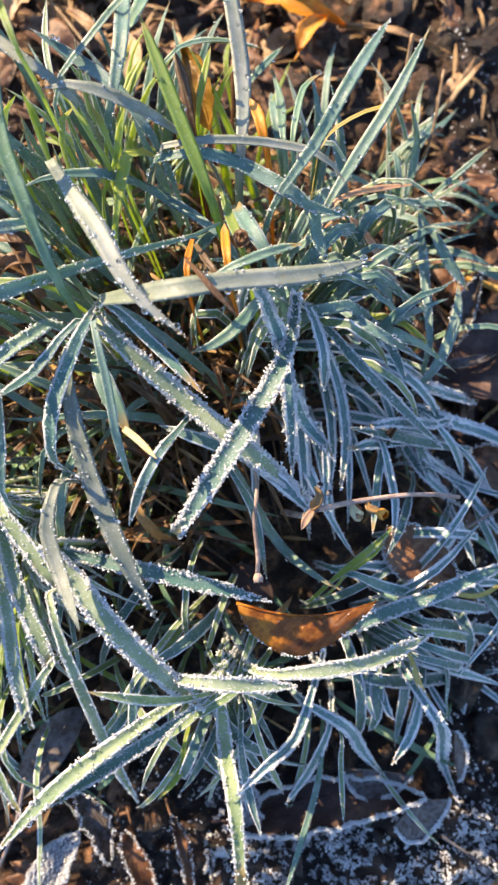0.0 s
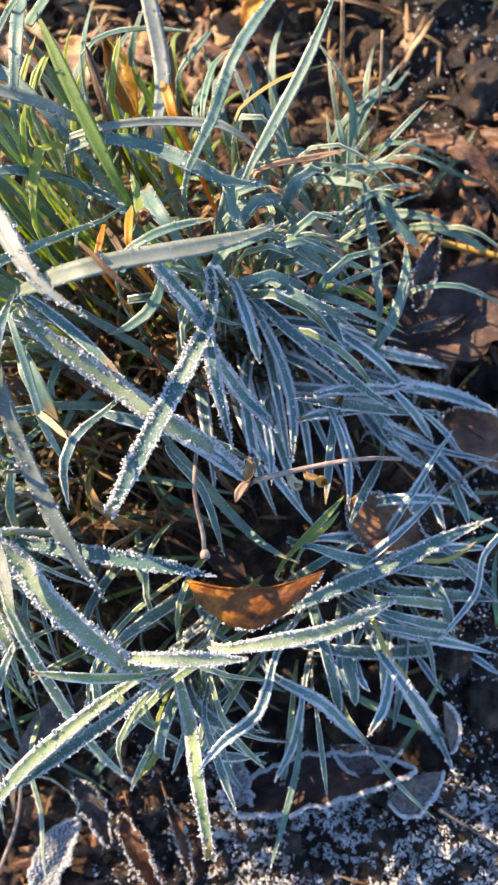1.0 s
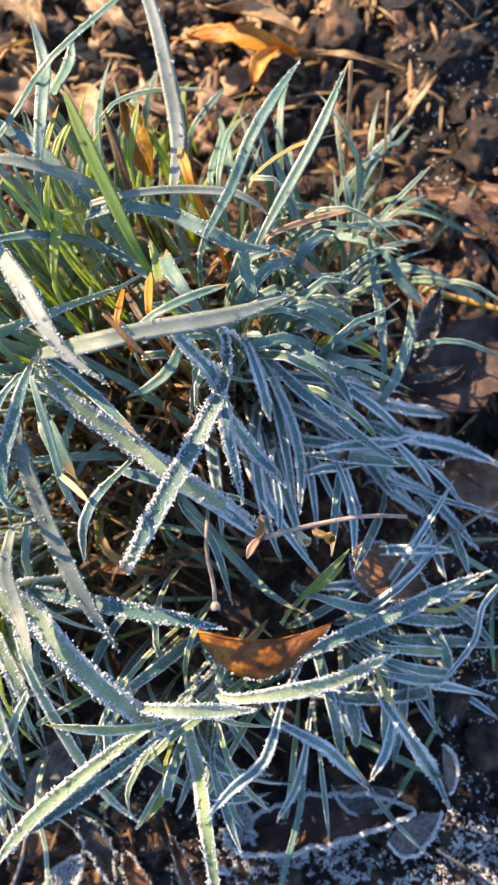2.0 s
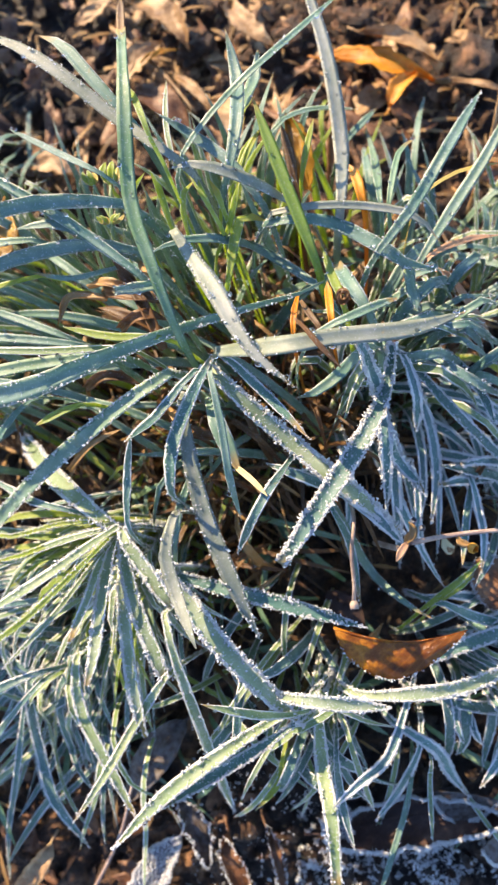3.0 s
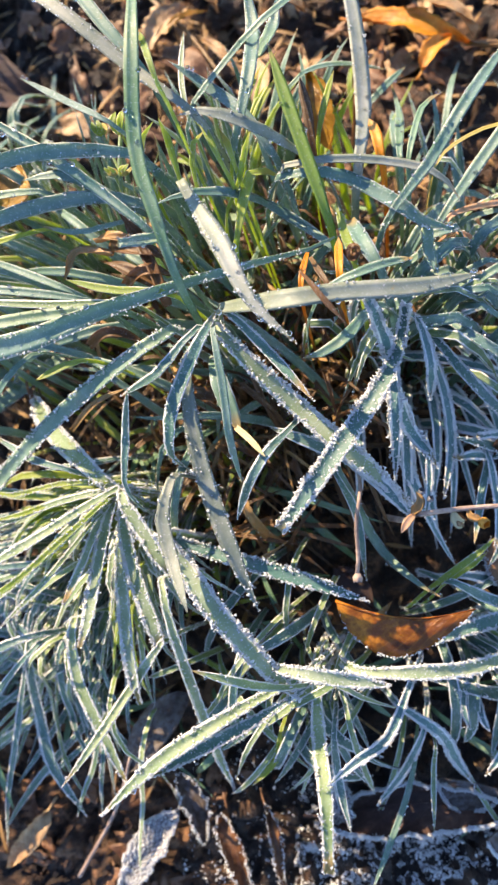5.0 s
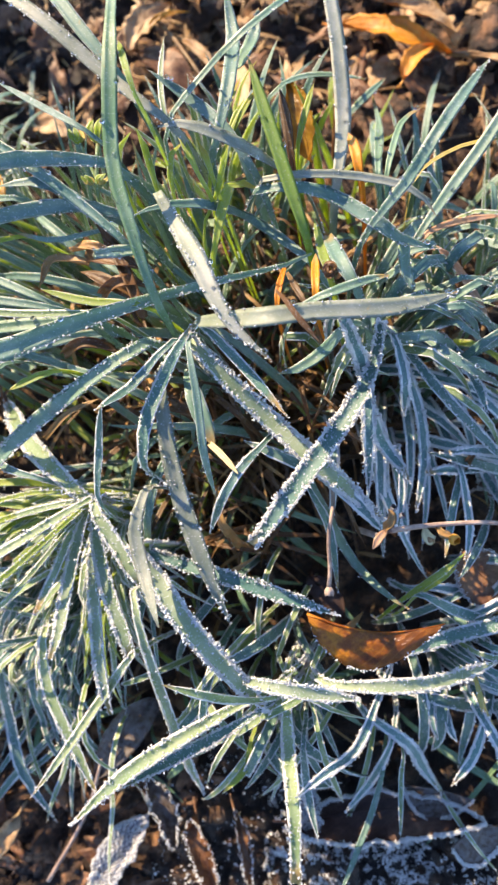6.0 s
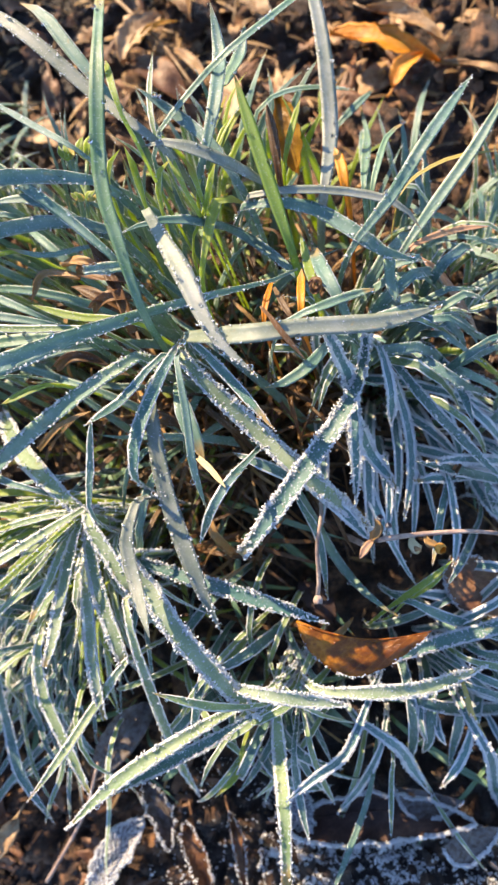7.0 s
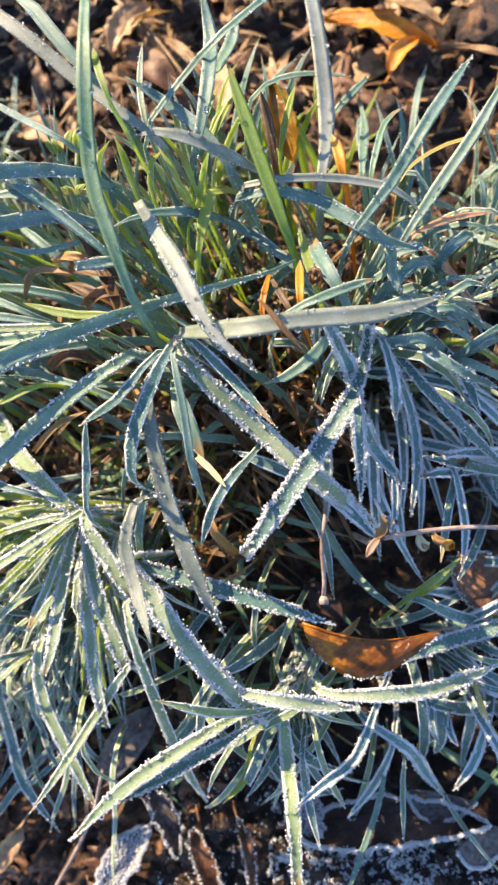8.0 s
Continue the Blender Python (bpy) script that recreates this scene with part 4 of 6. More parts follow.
leaf(RIMED, 3.0, (66, -38, 0), (66, -41, 32), (66, -46, 44), (66, -52, 47), (66, -60, 46), (69, -68, 44), frost=3.1, stem=0.75, base=0.6)
leaf(RIMED, 3.0, (69, -43, 0), (69, -46, 29), (71, -51, 40), (72, -57, 43), (73, -63, 45), (76, -68, 43), frost=3.1, stem=0.79, base=0.6)
leaf(RIMED, 3.8, (108, -46, 0), (109, -48, 3), (110, -54, 4), (111, -59, 4), (111, -66, 4), (112, -74, 4), frost=2.5, stem=0.5, base=0.6)
leaf(FRESH, 2.3, (-21, 116, 0), (-20, 119, 88), (-18, 124, 120), (-16, 129, 129), (-14, 139, 130), (-11, 147, 130), stem=0.88, base=0.6)
leaf(FRESH, 2.2, (-32, 117, 0), (-33, 119, 110), (-35, 124, 151), (-38, 129, 162), (-41, 137, 163), (-49, 154, 151), frost=0.2, stem=0.84, base=0.6)
leaf(PALE_GREEN, 2.3, (-37, 135, 0), (-38, 138, 77), (-40, 143, 106), (-42, 148, 114), (-46, 164, 114), (-47, 184, 113), frost=0.3, stem=0.76, base=0.6)
leaf(FRESH, 2.4, (-16, 106, 0), (-17, 108, 93), (-20, 113, 127), (-23, 117, 137), (-30, 130, 139), (-33, 133, 139), stem=0.88, base=0.6)
leaf(FRESH, 2.4, (-14, 105, 0), (-15, 108, 91), (-17, 113, 124), (-19, 118, 133), (-21, 123, 137), (-24, 128, 137), stem=0.92, base=0.6)
leaf(FRESH, 2.6, (-33, 102, 0), (-34, 105, 90), (-36, 110, 123), (-38, 115, 132), (-40, 123, 139), (-43, 129, 143), stem=0.88, base=0.6)
leaf(FRESH, 2.3, (-32, 102, 0), (-32, 105, 88), (-32, 110, 121), (-33, 116, 130), (-33, 123, 135), (-29, 129, 135), stem=0.89, base=0.6)
leaf(FRESH, 2.6, (-30, 104, 0), (-28, 106, 85), (-24, 109, 116), (-19, 113, 125), (-15, 118, 136), (-13, 126, 139), stem=0.86, base=0.6)
leaf(FRESH, 2.3, (-45, 104, 0), (-46, 107, 90), (-48, 112, 123), (-49, 117, 133), (-51, 124, 135), (-45, 129, 141), stem=0.89, base=0.6)
leaf(FRESH, 3.9, (-23, 87, 0), (-22, 90, 84), (-20, 95, 114), (-18, 100, 123), (-16, 112, 125), (-14, 121, 122), (-5, 121, 117), stem=0.8, base=0.6)


def dome(x, y):
    """The height to which the tussock stands at a place."""
    q = 1 - ((x + 0.012) / (0.165 if x > -0.012 or y < 0.05 else 0.26)) ** 2 - ((y - 0.07) / 0.185) ** 2
    return 0.135 * math.sqrt(max(q, 0.02))


def filler(rng, crown, spread, heading, reach, width, height, upright=False):
    """The line and width of one lesser blade that starts at a crown and stays below the dome."""
    x0, y0 = crown[0] + rng.normal(0, spread), crown[1] + rng.normal(0, spread)
    a = radians(rng.uniform(*heading))
    L = rng.uniform(*reach)
    bend = rng.normal(0, 0.13)
    line = [(x0, y0, 0.0)]
    h = rng.uniform(*height)
    arch = ((0.1, 0.42), (0.3, 0.84), (0.55, 1.0), (0.8, 0.9), (1.0, rng.uniform(0.45, 0.9)))
    if upright:
        arch = ((0.12, 0.3), (0.35, 0.62), (0.6, 0.84), (0.8, 0.95), (1.0, 1.02))
    for u, up in arch:
        x, y = x0 + L * u * math.cos(a + bend * u), y0 + L * u * math.sin(a + bend * u)
        line.append((x, y, max(0.006, up * h * dome(x, y))))
    return line, rng.uniform(*width)


def joined_blades(name, lines, mat, label):
    verts, faces, uvs = [], [], []
    for line, width in lines:
        v, f, u = blade(line, width, mat, None, n=9, data=True)
        base = sum(len(q) for q in verts)
        verts.append(v)
        uvs.append(u)
        faces += [tuple(i + base for i in q) for q in f]
    ob = mesh_object(name, np.concatenate(verts), faces, mat, tussock, np.concatenate(uvs), True, label)
    return tagged(ob, kind="stuff")


CROWNS = {"right": (0.032, 0.078), "left": (-0.022, 0.064), "rosette": (-0.060, 0.012), "back": (-0.03, 0.14), "low": (0.005, -0.042),
          "low_left": (-0.10, -0.048), "low_right": (0.075, -0.02), "back_right": (0.06, 0.13), "far_left": (-0.115, 0.095),
          "fan": (-0.088, -0.012), "tuft": (-0.088, 0.125), "edge": (-0.155, 0.155), "middle": (0.034, 0.084)}
rng1 = np.random.default_rng(11)


def lesser_blades(key, count, spread, heading, reach, width, height, mat, frost):
    """Blades that fan out from one crown: headings in degrees, reach and width in metres, height as a share of the dome."""
    for i in range(count):
        line, w = filler(rng1, CROWNS[key], spread, heading, reach, width, height, key in ("back", "tuft") or key == "back_right" and i % 3)
        turn = rng1.normal({"left": 26, "far_left": 26, "low_left": 4, "fan": -6, "right": 12, "low_right": 12, "low": -8, "rosette": -26}.get(key, 0), 13)
        withered = mat is THATCH or mat is STRAW
        blade(line, w, mat, tussock, roll=turn, fold=1.0 if withered else 0.45, twist=rng1.uniform(-170, 170) if withered else rng1.normal(0, 12), frost=frost * 0.45, n=13)


lesser_blades("middle", 17, 0.010, (-30, 65), (0.03, 0.065), (0.003, 0.0048), (0.74, 0.92), SMOOTH, 0.9)
lesser_blades("middle", 8, 0.008, (165, 260), (0.018, 0.036), (0.003, 0.0046), (0.72, 0.84), PALE_GREEN, 1.2)
lesser_blades("middle", 7, 0.012, (-25, 50), (0.03, 0.06), (0.0026, 0.004), (0.66, 0.86), PALE_GREEN, 0.6)
lesser_blades("right", 8, 0.014, (-100, -10), (0.05, 0.085), (0.0036, 0.005), (0.4, 0.6), RIMED, 3.4)
lesser_blades("right", 9, 0.012, (-115, 20), (0.04, 0.085), (0.0036, 0.0054), (0.35, 0.62), RIMED, 3.0)
lesser_blades("left", 12, 0.02, (145, 195), (0.07, 0.15), (0.0026, 0.0042), (0.5, 0.8), SMOOTH, 0.3)
lesser_blades("far_left", 18, 0.022, (140, 188), (0.05, 0.12), (0.0024, 0.0042), (0.5, 0.95), SMOOTH, 0.3)
lesser_blades("far_left", 8, 0.022, (150, 190), (0.05, 0.11), (0.002, 0.0034), (0.4, 0.8), FRESH, 0.3)
lesser_blades("far_left", 20, 0.02, (160, 186), (0.09, 0.15), (0.0024, 0.004), (0.45, 0.95), SMOOTH, 0.2)
lesser_blades("far_left", 5, 0.02, (195, 220), (0.05, 0.08), (0.0022, 0.0036), (0.4, 0.7), SMOOTH, 0.5)
lesser_blades("far_left", 10, 0.022, (140, 215), (0.05, 0.12), (0.002, 0.003), (0.6, 1.0), PALE_GREEN, 0.3)
lesser_blades("left", 34, 0.026, (90, 340), (0.014, 0.04), (0.001, 0.003), (0.45, 0.78), THATCH, 0)
lesser_blades("right", 12, 0.024, (0, 360), (0.012, 0.035), (0.001, 0.003), (0.45, 0.75), THATCH, 0)
lesser_blades("fan", 34, 0.010, (180, 255), (0.05, 0.11), (0.0018, 0.0032), (0.4, 0.75), BLUE_GREEN, 2.0)
lesser_blades("fan", 12, 0.012, (195, 270), (0.05, 0.10), (0.0018, 0.003), (0.45, 0.75), PALE_GREEN, 2.0)
lesser_blades("tuft", 26, 0.014, (50, 175), (0.02, 0.05), (0.0016, 0.003), (0.55, 0.95), SMOOTH, 0.6)
lesser_blades("tuft", 16, 0.014, (40, 175), (0.015, 0.04), (0.0016, 0.0028), (0.55, 0.95), PALE_GREEN, 0.4)
lesser_blades("edge", 40, 0.024, (60, 215), (0.025, 0.06), (0.0018, 0.0034), (0.35, 0.85), SMOOTH, 1.2)
lesser_blades("edge", 36, 0.024, (40, 225), (0.02, 0.05), (0.0016, 0.003), (0.3, 0.75), PALE_GREEN, 1.2)
lesser_blades("low", 8, 0.03, (0, 360), (0.015, 0.035), (0.0025, 0.005), (0.4, 0.7), STRAW, 0.4)
lesser_blades("left", 4, 0.016, (225, 265), (0.04, 0.08), (0.002, 0.004), (0.5, 0.8), SMOOTH, 0.5)
lesser_blades("rosette", 26, 0.005, (175, 255), (0.05, 0.10), (0.0028, 0.0044), (0.4, 0.62), PALE_GREEN, 2.4)
lesser_blades("rosette", 22, 0.006, (165, 250), (0.04, 0.08), (0.0024, 0.0038), (0.6, 0.84), FRESH, 1.0)
lesser_blades("rosette", 16, 0.006, (225, 310), (0.035, 0.075), (0.003, 0.0046), (0.6, 0.8), HOARY, 4.0)
lesser_blades("rosette", 30, 0.007, (172, 268), (0.05, 0.105), (0.0022, 0.0036), (0.45, 0.8), PALE_GREEN, 2.6)
lesser_blades("rosette", 20, 0.007, (175, 285), (0.035, 0.09), (0.002, 0.003), (0.55, 0.82), FRESH, 0.9)
lesser_blades("rosette", 30, 0.014, (180, 280), (0.05, 0.10), (0.0018, 0.003), (0.3, 0.7), BLUE_GREEN, 1.6)
lesser_blades("rosette", 11, 0.005, (235, 300), (0.03, 0.075), (0.003, 0.0045), (0.35, 0.6), PALE_GREEN, 1.8)
lesser_blades("back", 24, 0.022, (20, 180), (0.025, 0.06), (0.003, 0.005), (0.6, 0.95), SMOOTH, 0.4)
lesser_blades("back", 15, 0.02, (10, 170), (0.015, 0.045), (0.0028, 0.0042), (0.55, 0.9), FRESH, 0.3)
lesser_blades("back", 12, 0.024, (0, 180), (0.015, 0.045), (0.0026, 0.004), (0.6, 0.95), PALE_GREEN, 0.6)
lesser_blades("back_right", 26, 0.022, (-40, 120), (0.025, 0.06), (0.0018, 0.0034), (0.35, 0.8), PALE_GREEN, 0.8)
lesser_blades("back_right", 22, 0.02, (-20, 110), (0.03, 0.07), (0.0024, 0.0042), (0.35, 0.7), SMOOTH, 0.4)
lesser_blades("low", 20, 0.024, (200, 330), (0.03, 0.07), (0.002, 0.0032), (0.4, 0.95), PALE_GREEN, 1.4)
lesser_blades("low", 15, 0.02, (215, 325), (0.03, 0.075), (0.0032, 0.005), (0.4, 0.85), BLUE_GREEN, 1.6)
lesser_blades("low_left", 28, 0.02, (165, 300), (0.04, 0.09), (0.0018, 0.003), (0.5, 1.05), PALE_GREEN, 1.2)
lesser_blades("low_left", 34, 0.016, (170, 290), (0.04, 0.085), (0.0024, 0.0042), (0.4, 0.8), BLUE_GREEN, 1.2)
lesser_blades("low_right", 6, 0.016, (-70, 60), (0.035, 0.07), (0.0034, 0.005), (0.6, 0.8), RIMED, 3.2)
lesser_blades("low_right", 11, 0.018, (-100, 40), (0.03, 0.07), (0.0034, 0.005), (0.4, 0.75), BLUE_GREEN, 2.0)

# green, straw and thatch here stay dark to stand in for shade in gaps
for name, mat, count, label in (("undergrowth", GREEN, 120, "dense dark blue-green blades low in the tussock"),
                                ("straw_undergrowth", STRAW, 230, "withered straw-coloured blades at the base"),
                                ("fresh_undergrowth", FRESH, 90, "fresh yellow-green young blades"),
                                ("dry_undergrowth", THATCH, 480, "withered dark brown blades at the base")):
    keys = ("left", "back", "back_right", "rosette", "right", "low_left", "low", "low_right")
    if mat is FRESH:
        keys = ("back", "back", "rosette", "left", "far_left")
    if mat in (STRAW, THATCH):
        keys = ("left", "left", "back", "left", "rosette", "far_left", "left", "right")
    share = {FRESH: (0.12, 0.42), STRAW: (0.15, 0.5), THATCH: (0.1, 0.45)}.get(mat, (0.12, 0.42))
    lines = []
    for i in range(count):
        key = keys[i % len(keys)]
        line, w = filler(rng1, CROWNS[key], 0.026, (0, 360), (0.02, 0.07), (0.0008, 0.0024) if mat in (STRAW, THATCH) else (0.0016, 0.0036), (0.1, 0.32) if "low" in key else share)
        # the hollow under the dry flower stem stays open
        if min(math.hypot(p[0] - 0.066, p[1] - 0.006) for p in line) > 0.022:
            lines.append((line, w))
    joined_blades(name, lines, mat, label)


# ---- unseen tussocks, added out of view so that their shade falls on the soil ----
def unseen_tussock(x, y, height, count, seed):
    """A smaller unseen tussock, added to cast shade: arching blades in a loose fountain."""
    rng = np.random.default_rng(seed)
    thing = tagged(new("grass_tussock"), "small unseen grass tussock in bare soil, added for its shade, blue-green, lightly frosted", "grass tussock")
    for i in range(count):
        a, reach, top = rng.uniform(0, math.tau), rng.uniform(0.02, 0.07), height * rng.uniform(0.55, 1.0)
        x0, y0 = x + rng.normal(0, 0.014), y + rng.normal(0, 0.014)
        line = [(x0 + reach * u * math.cos(a), y0 + reach * u * math.sin(a), max(0.002, top * up)) for u, up in ((0, 0), (0.15, 0.5), (0.4, 0.9), (0.65, 1.0), (1.0, 0.75))]
        blade(line, rng.uniform(0.0028, 0.005), (SMOOTH, BLUE_GREEN, SMOOTH, STRAW)[i % 4], thing, roll=rng.normal(0, 20), n=10)


unseen_tussock(-0.297, 0.387, 0.13, 150, 71)
unseen_tussock(-0.30, 0.125, 0.12, 80, 72)
unseen_tussock(0.085, 0.385, 0.14, 110, 73)
unseen_tussock(-0.247, 0.035, 0.15, 90, 74)


# ---- loose soil ----
def lumps(name, places, sizes, mat, rng, rough=0.28, flat=0.75):
    """Many irregular lumps in one mesh."""
    bm = bmesh.new()
    bmesh.ops.create_icosphere(bm, subdivisions=1 if len(places) > 100 else 4, radius=1)
    unit = np.array([v.co[:] for v in bm.verts])
    tris = np.array([[v.index for v in f.verts] for f in bm.faces])
    bm.free()
    verts, faces = [], []
    for k, (p, s) in enumerate(zip(places, sizes)):
        o = rng.uniform(0, 50, 3)
        r = np.array([1 + rough * 1.6 * noise.noise(Vector(u * 1.3 + o)) + rough * noise.noise(Vector(u * 3.1 + o)) for u in unit])
        v = unit * r[:, None] * s * rng.uniform(0.7, 1.2, 3) * (1, 1, flat)
        a = rng.uniform(0, 6.3)
        v[:, :2] = v[:, :2] @ np.array([[math.cos(a), -math.sin(a)], [math.sin(a), math.cos(a)]])
        verts.append(v + p)
        faces.append(tris + k * len(unit))
    return mesh_object(name, np.concatenate(verts), np.concatenate(faces).tolist(), mat, None, None, len(places) < 100)


def on_ground(rng, count, x, y, lift=0.0):
    xs, ys = rng.uniform(*x, count), rng.uniform(*y, count)
    return np.array([(a, b, ground_height(a, b) + lift) for a, b in zip(xs, ys)])


rng2 = np.random.default_rng(21)
crumbs = on_ground(rng2, 14000, (-0.24, 0.2), (-0.19, 0.36))
crumbs = crumbs[((crumbs[:, 0] + 0.01) / 0.11) ** 2 + ((crumbs[:, 1] - 0.06) / 0.12) ** 2 > 1][:9000]
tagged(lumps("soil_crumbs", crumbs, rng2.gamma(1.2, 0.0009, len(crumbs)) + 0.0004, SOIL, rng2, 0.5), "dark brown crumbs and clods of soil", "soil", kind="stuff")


# ---- frost on the ground ----
def ground_frost(name, rng, count, x, y, size, label):
    """Rounded beads of hoarfrost, each a few grains, strewn over the crumbs with bare gaps."""
    p = on_ground(rng, count * 2, x, y)
    keep = np.array([0.6 * noise.noise(Vector(q) * 45) + noise.noise(Vector(q) * 260) > -0.1 for q in p])
    p = p[keep][:count]
    swell = rng.gamma(3.0, 0.33, len(p)) * size
    own = np.arange(len(p) * 3) % len(p)
    places = p[own] + rng.normal(0, 0.30, (len(own), 3)) * swell[own][:, None] + (0, 0, 1) * rng.uniform(0.0002, 0.003, len(p))[own][:, None]
    v, f = crystals(places, np.clip(swell[own] * rng.uniform(0.4, 0.7, len(own)), 0.00012, 0.0008), rng)
    tagged(mesh_object(name, v, f, FROST, None, None, True), label, "frost", kind="stuff")


ground_frost("ground_frost", np.random.default_rng(31), 16000, (0.0, 0.16), (-0.185, -0.112), 0.00058, "bluish white hoarfrost granules on dark soil")
ground_frost("shaded_ground_frost", np.random.default_rng(34), 2200, (0.105, 0.19), (-0.115, 0.03), 0.0006, "bluish white hoarfrost granules beside the grass")
ground_frost("sparse_ground_frost", np.random.default_rng(32), 900, (0.115, 0.2), (0.15, 0.33), 0.0006, "thin bluish frost on dark soil")
ground_frost("light_ground_frost", np.random.default_rng(33), 700, (-0.05, 0.01), (-0.175, -0.09), 0.0006, "scattered white frost on dark soil")


# ---- fallen leaves ----
def litter_material(name, dark, mid, light, gloss=0.5, glow=(0.5, 0.2, 0.05), share=0.2, rime=0.0, relief=0.7):
    m, t, bsdf, out = material(name)
    uv = t.nodes.new("ShaderNodeUVMap")
    a, b = noise_at(t, 75, 6, 0.75), noise_at(t, 420, 4, 0.7)
    base = ramp(t, a, [(0.34, dark), (0.5, mid), (0.66, light)])
    base = mixed(t, ramp(t, b, [(0.58, (0, 0, 0)), (0.7, (1, 1, 1))]), base, mixed(t, 0.6, base, dark))
    veins = node(t, "ShaderNodeTexWave", Scale=3.2, Distortion=1.2)
    veins.bands_direction = "DIAGONAL"
    t.links.new(uv.outputs[0], veins.inputs["Vector"])
    base = mixed(t, math_node(t, "MULTIPLY", ramp(t, veins.outputs["Fac"], [(0.85, (0, 0, 0)), (0.97, (1, 1, 1))]), 0.15), base, light)
    if rime:
        base = mixed(t, math_node(t, "MULTIPLY", ramp(t, b, [(0.4, (0, 0, 0)), (0.6, (1, 1, 1))]), rime), base, (0.72, 0.76, 0.8))
    t.links.new(base, bsdf.inputs["Base Color"])
    bsdf.inputs["Roughness"].default_value = gloss
    bump(t, bsdf, math_node(t, "ADD", math_node(t, "MULTIPLY", veins.outputs["Fac"], 0.12), b), relief, 0.0008)
    with_translucency(t, bsdf, out, mixed(t, 0.5, base, glow), share)
    return m


BROWN_LEAF = litter_material("brown_dead_leaf", (0.05, 0.021, 0.011), (0.15, 0.068, 0.032), (0.33, 0.18, 0.09))
TAN_LEAF = litter_material("tan_dead_leaf", (0.13, 0.07, 0.035), (0.34, 0.21, 0.10), (0.52, 0.38, 0.22))
YELLOW_LEAF = litter_material("yellow_dead_leaf", (0.4, 0.19, 0.03), (0.6, 0.33, 0.05), (0.66, 0.45, 0.15))
RED_LEAF = litter_material("red_brown_wet_leaf", (0.030, 0.010, 0.003), (0.25, 0.085, 0.012), (0.68, 0.31, 0.03), 0.16, (0.95, 0.34, 0.03), 0.45, relief=1.0)
GREY_LEAF = litter_material("grey_frosted_leaf", (0.022, 0.015, 0.012), (0.058, 0.041, 0.033), (0.12, 0.09, 0.07), 0.6, rime=0.12)
# base darkened to stand in for shade over the rimed leaf
RIME_LEAF = litter_material("white_rimed_leaf", (0.05, 0.055, 0.07), (0.12, 0.13, 0.16), (0.26, 0.28, 0.33), 0.7, rime=0.25)
PURPLE_LEAF = litter_material("dark_purple_brown_leaf", (0.020, 0.011, 0.010), (0.052, 0.029, 0.025), (0.13, 0.078, 0.058), 0.72)


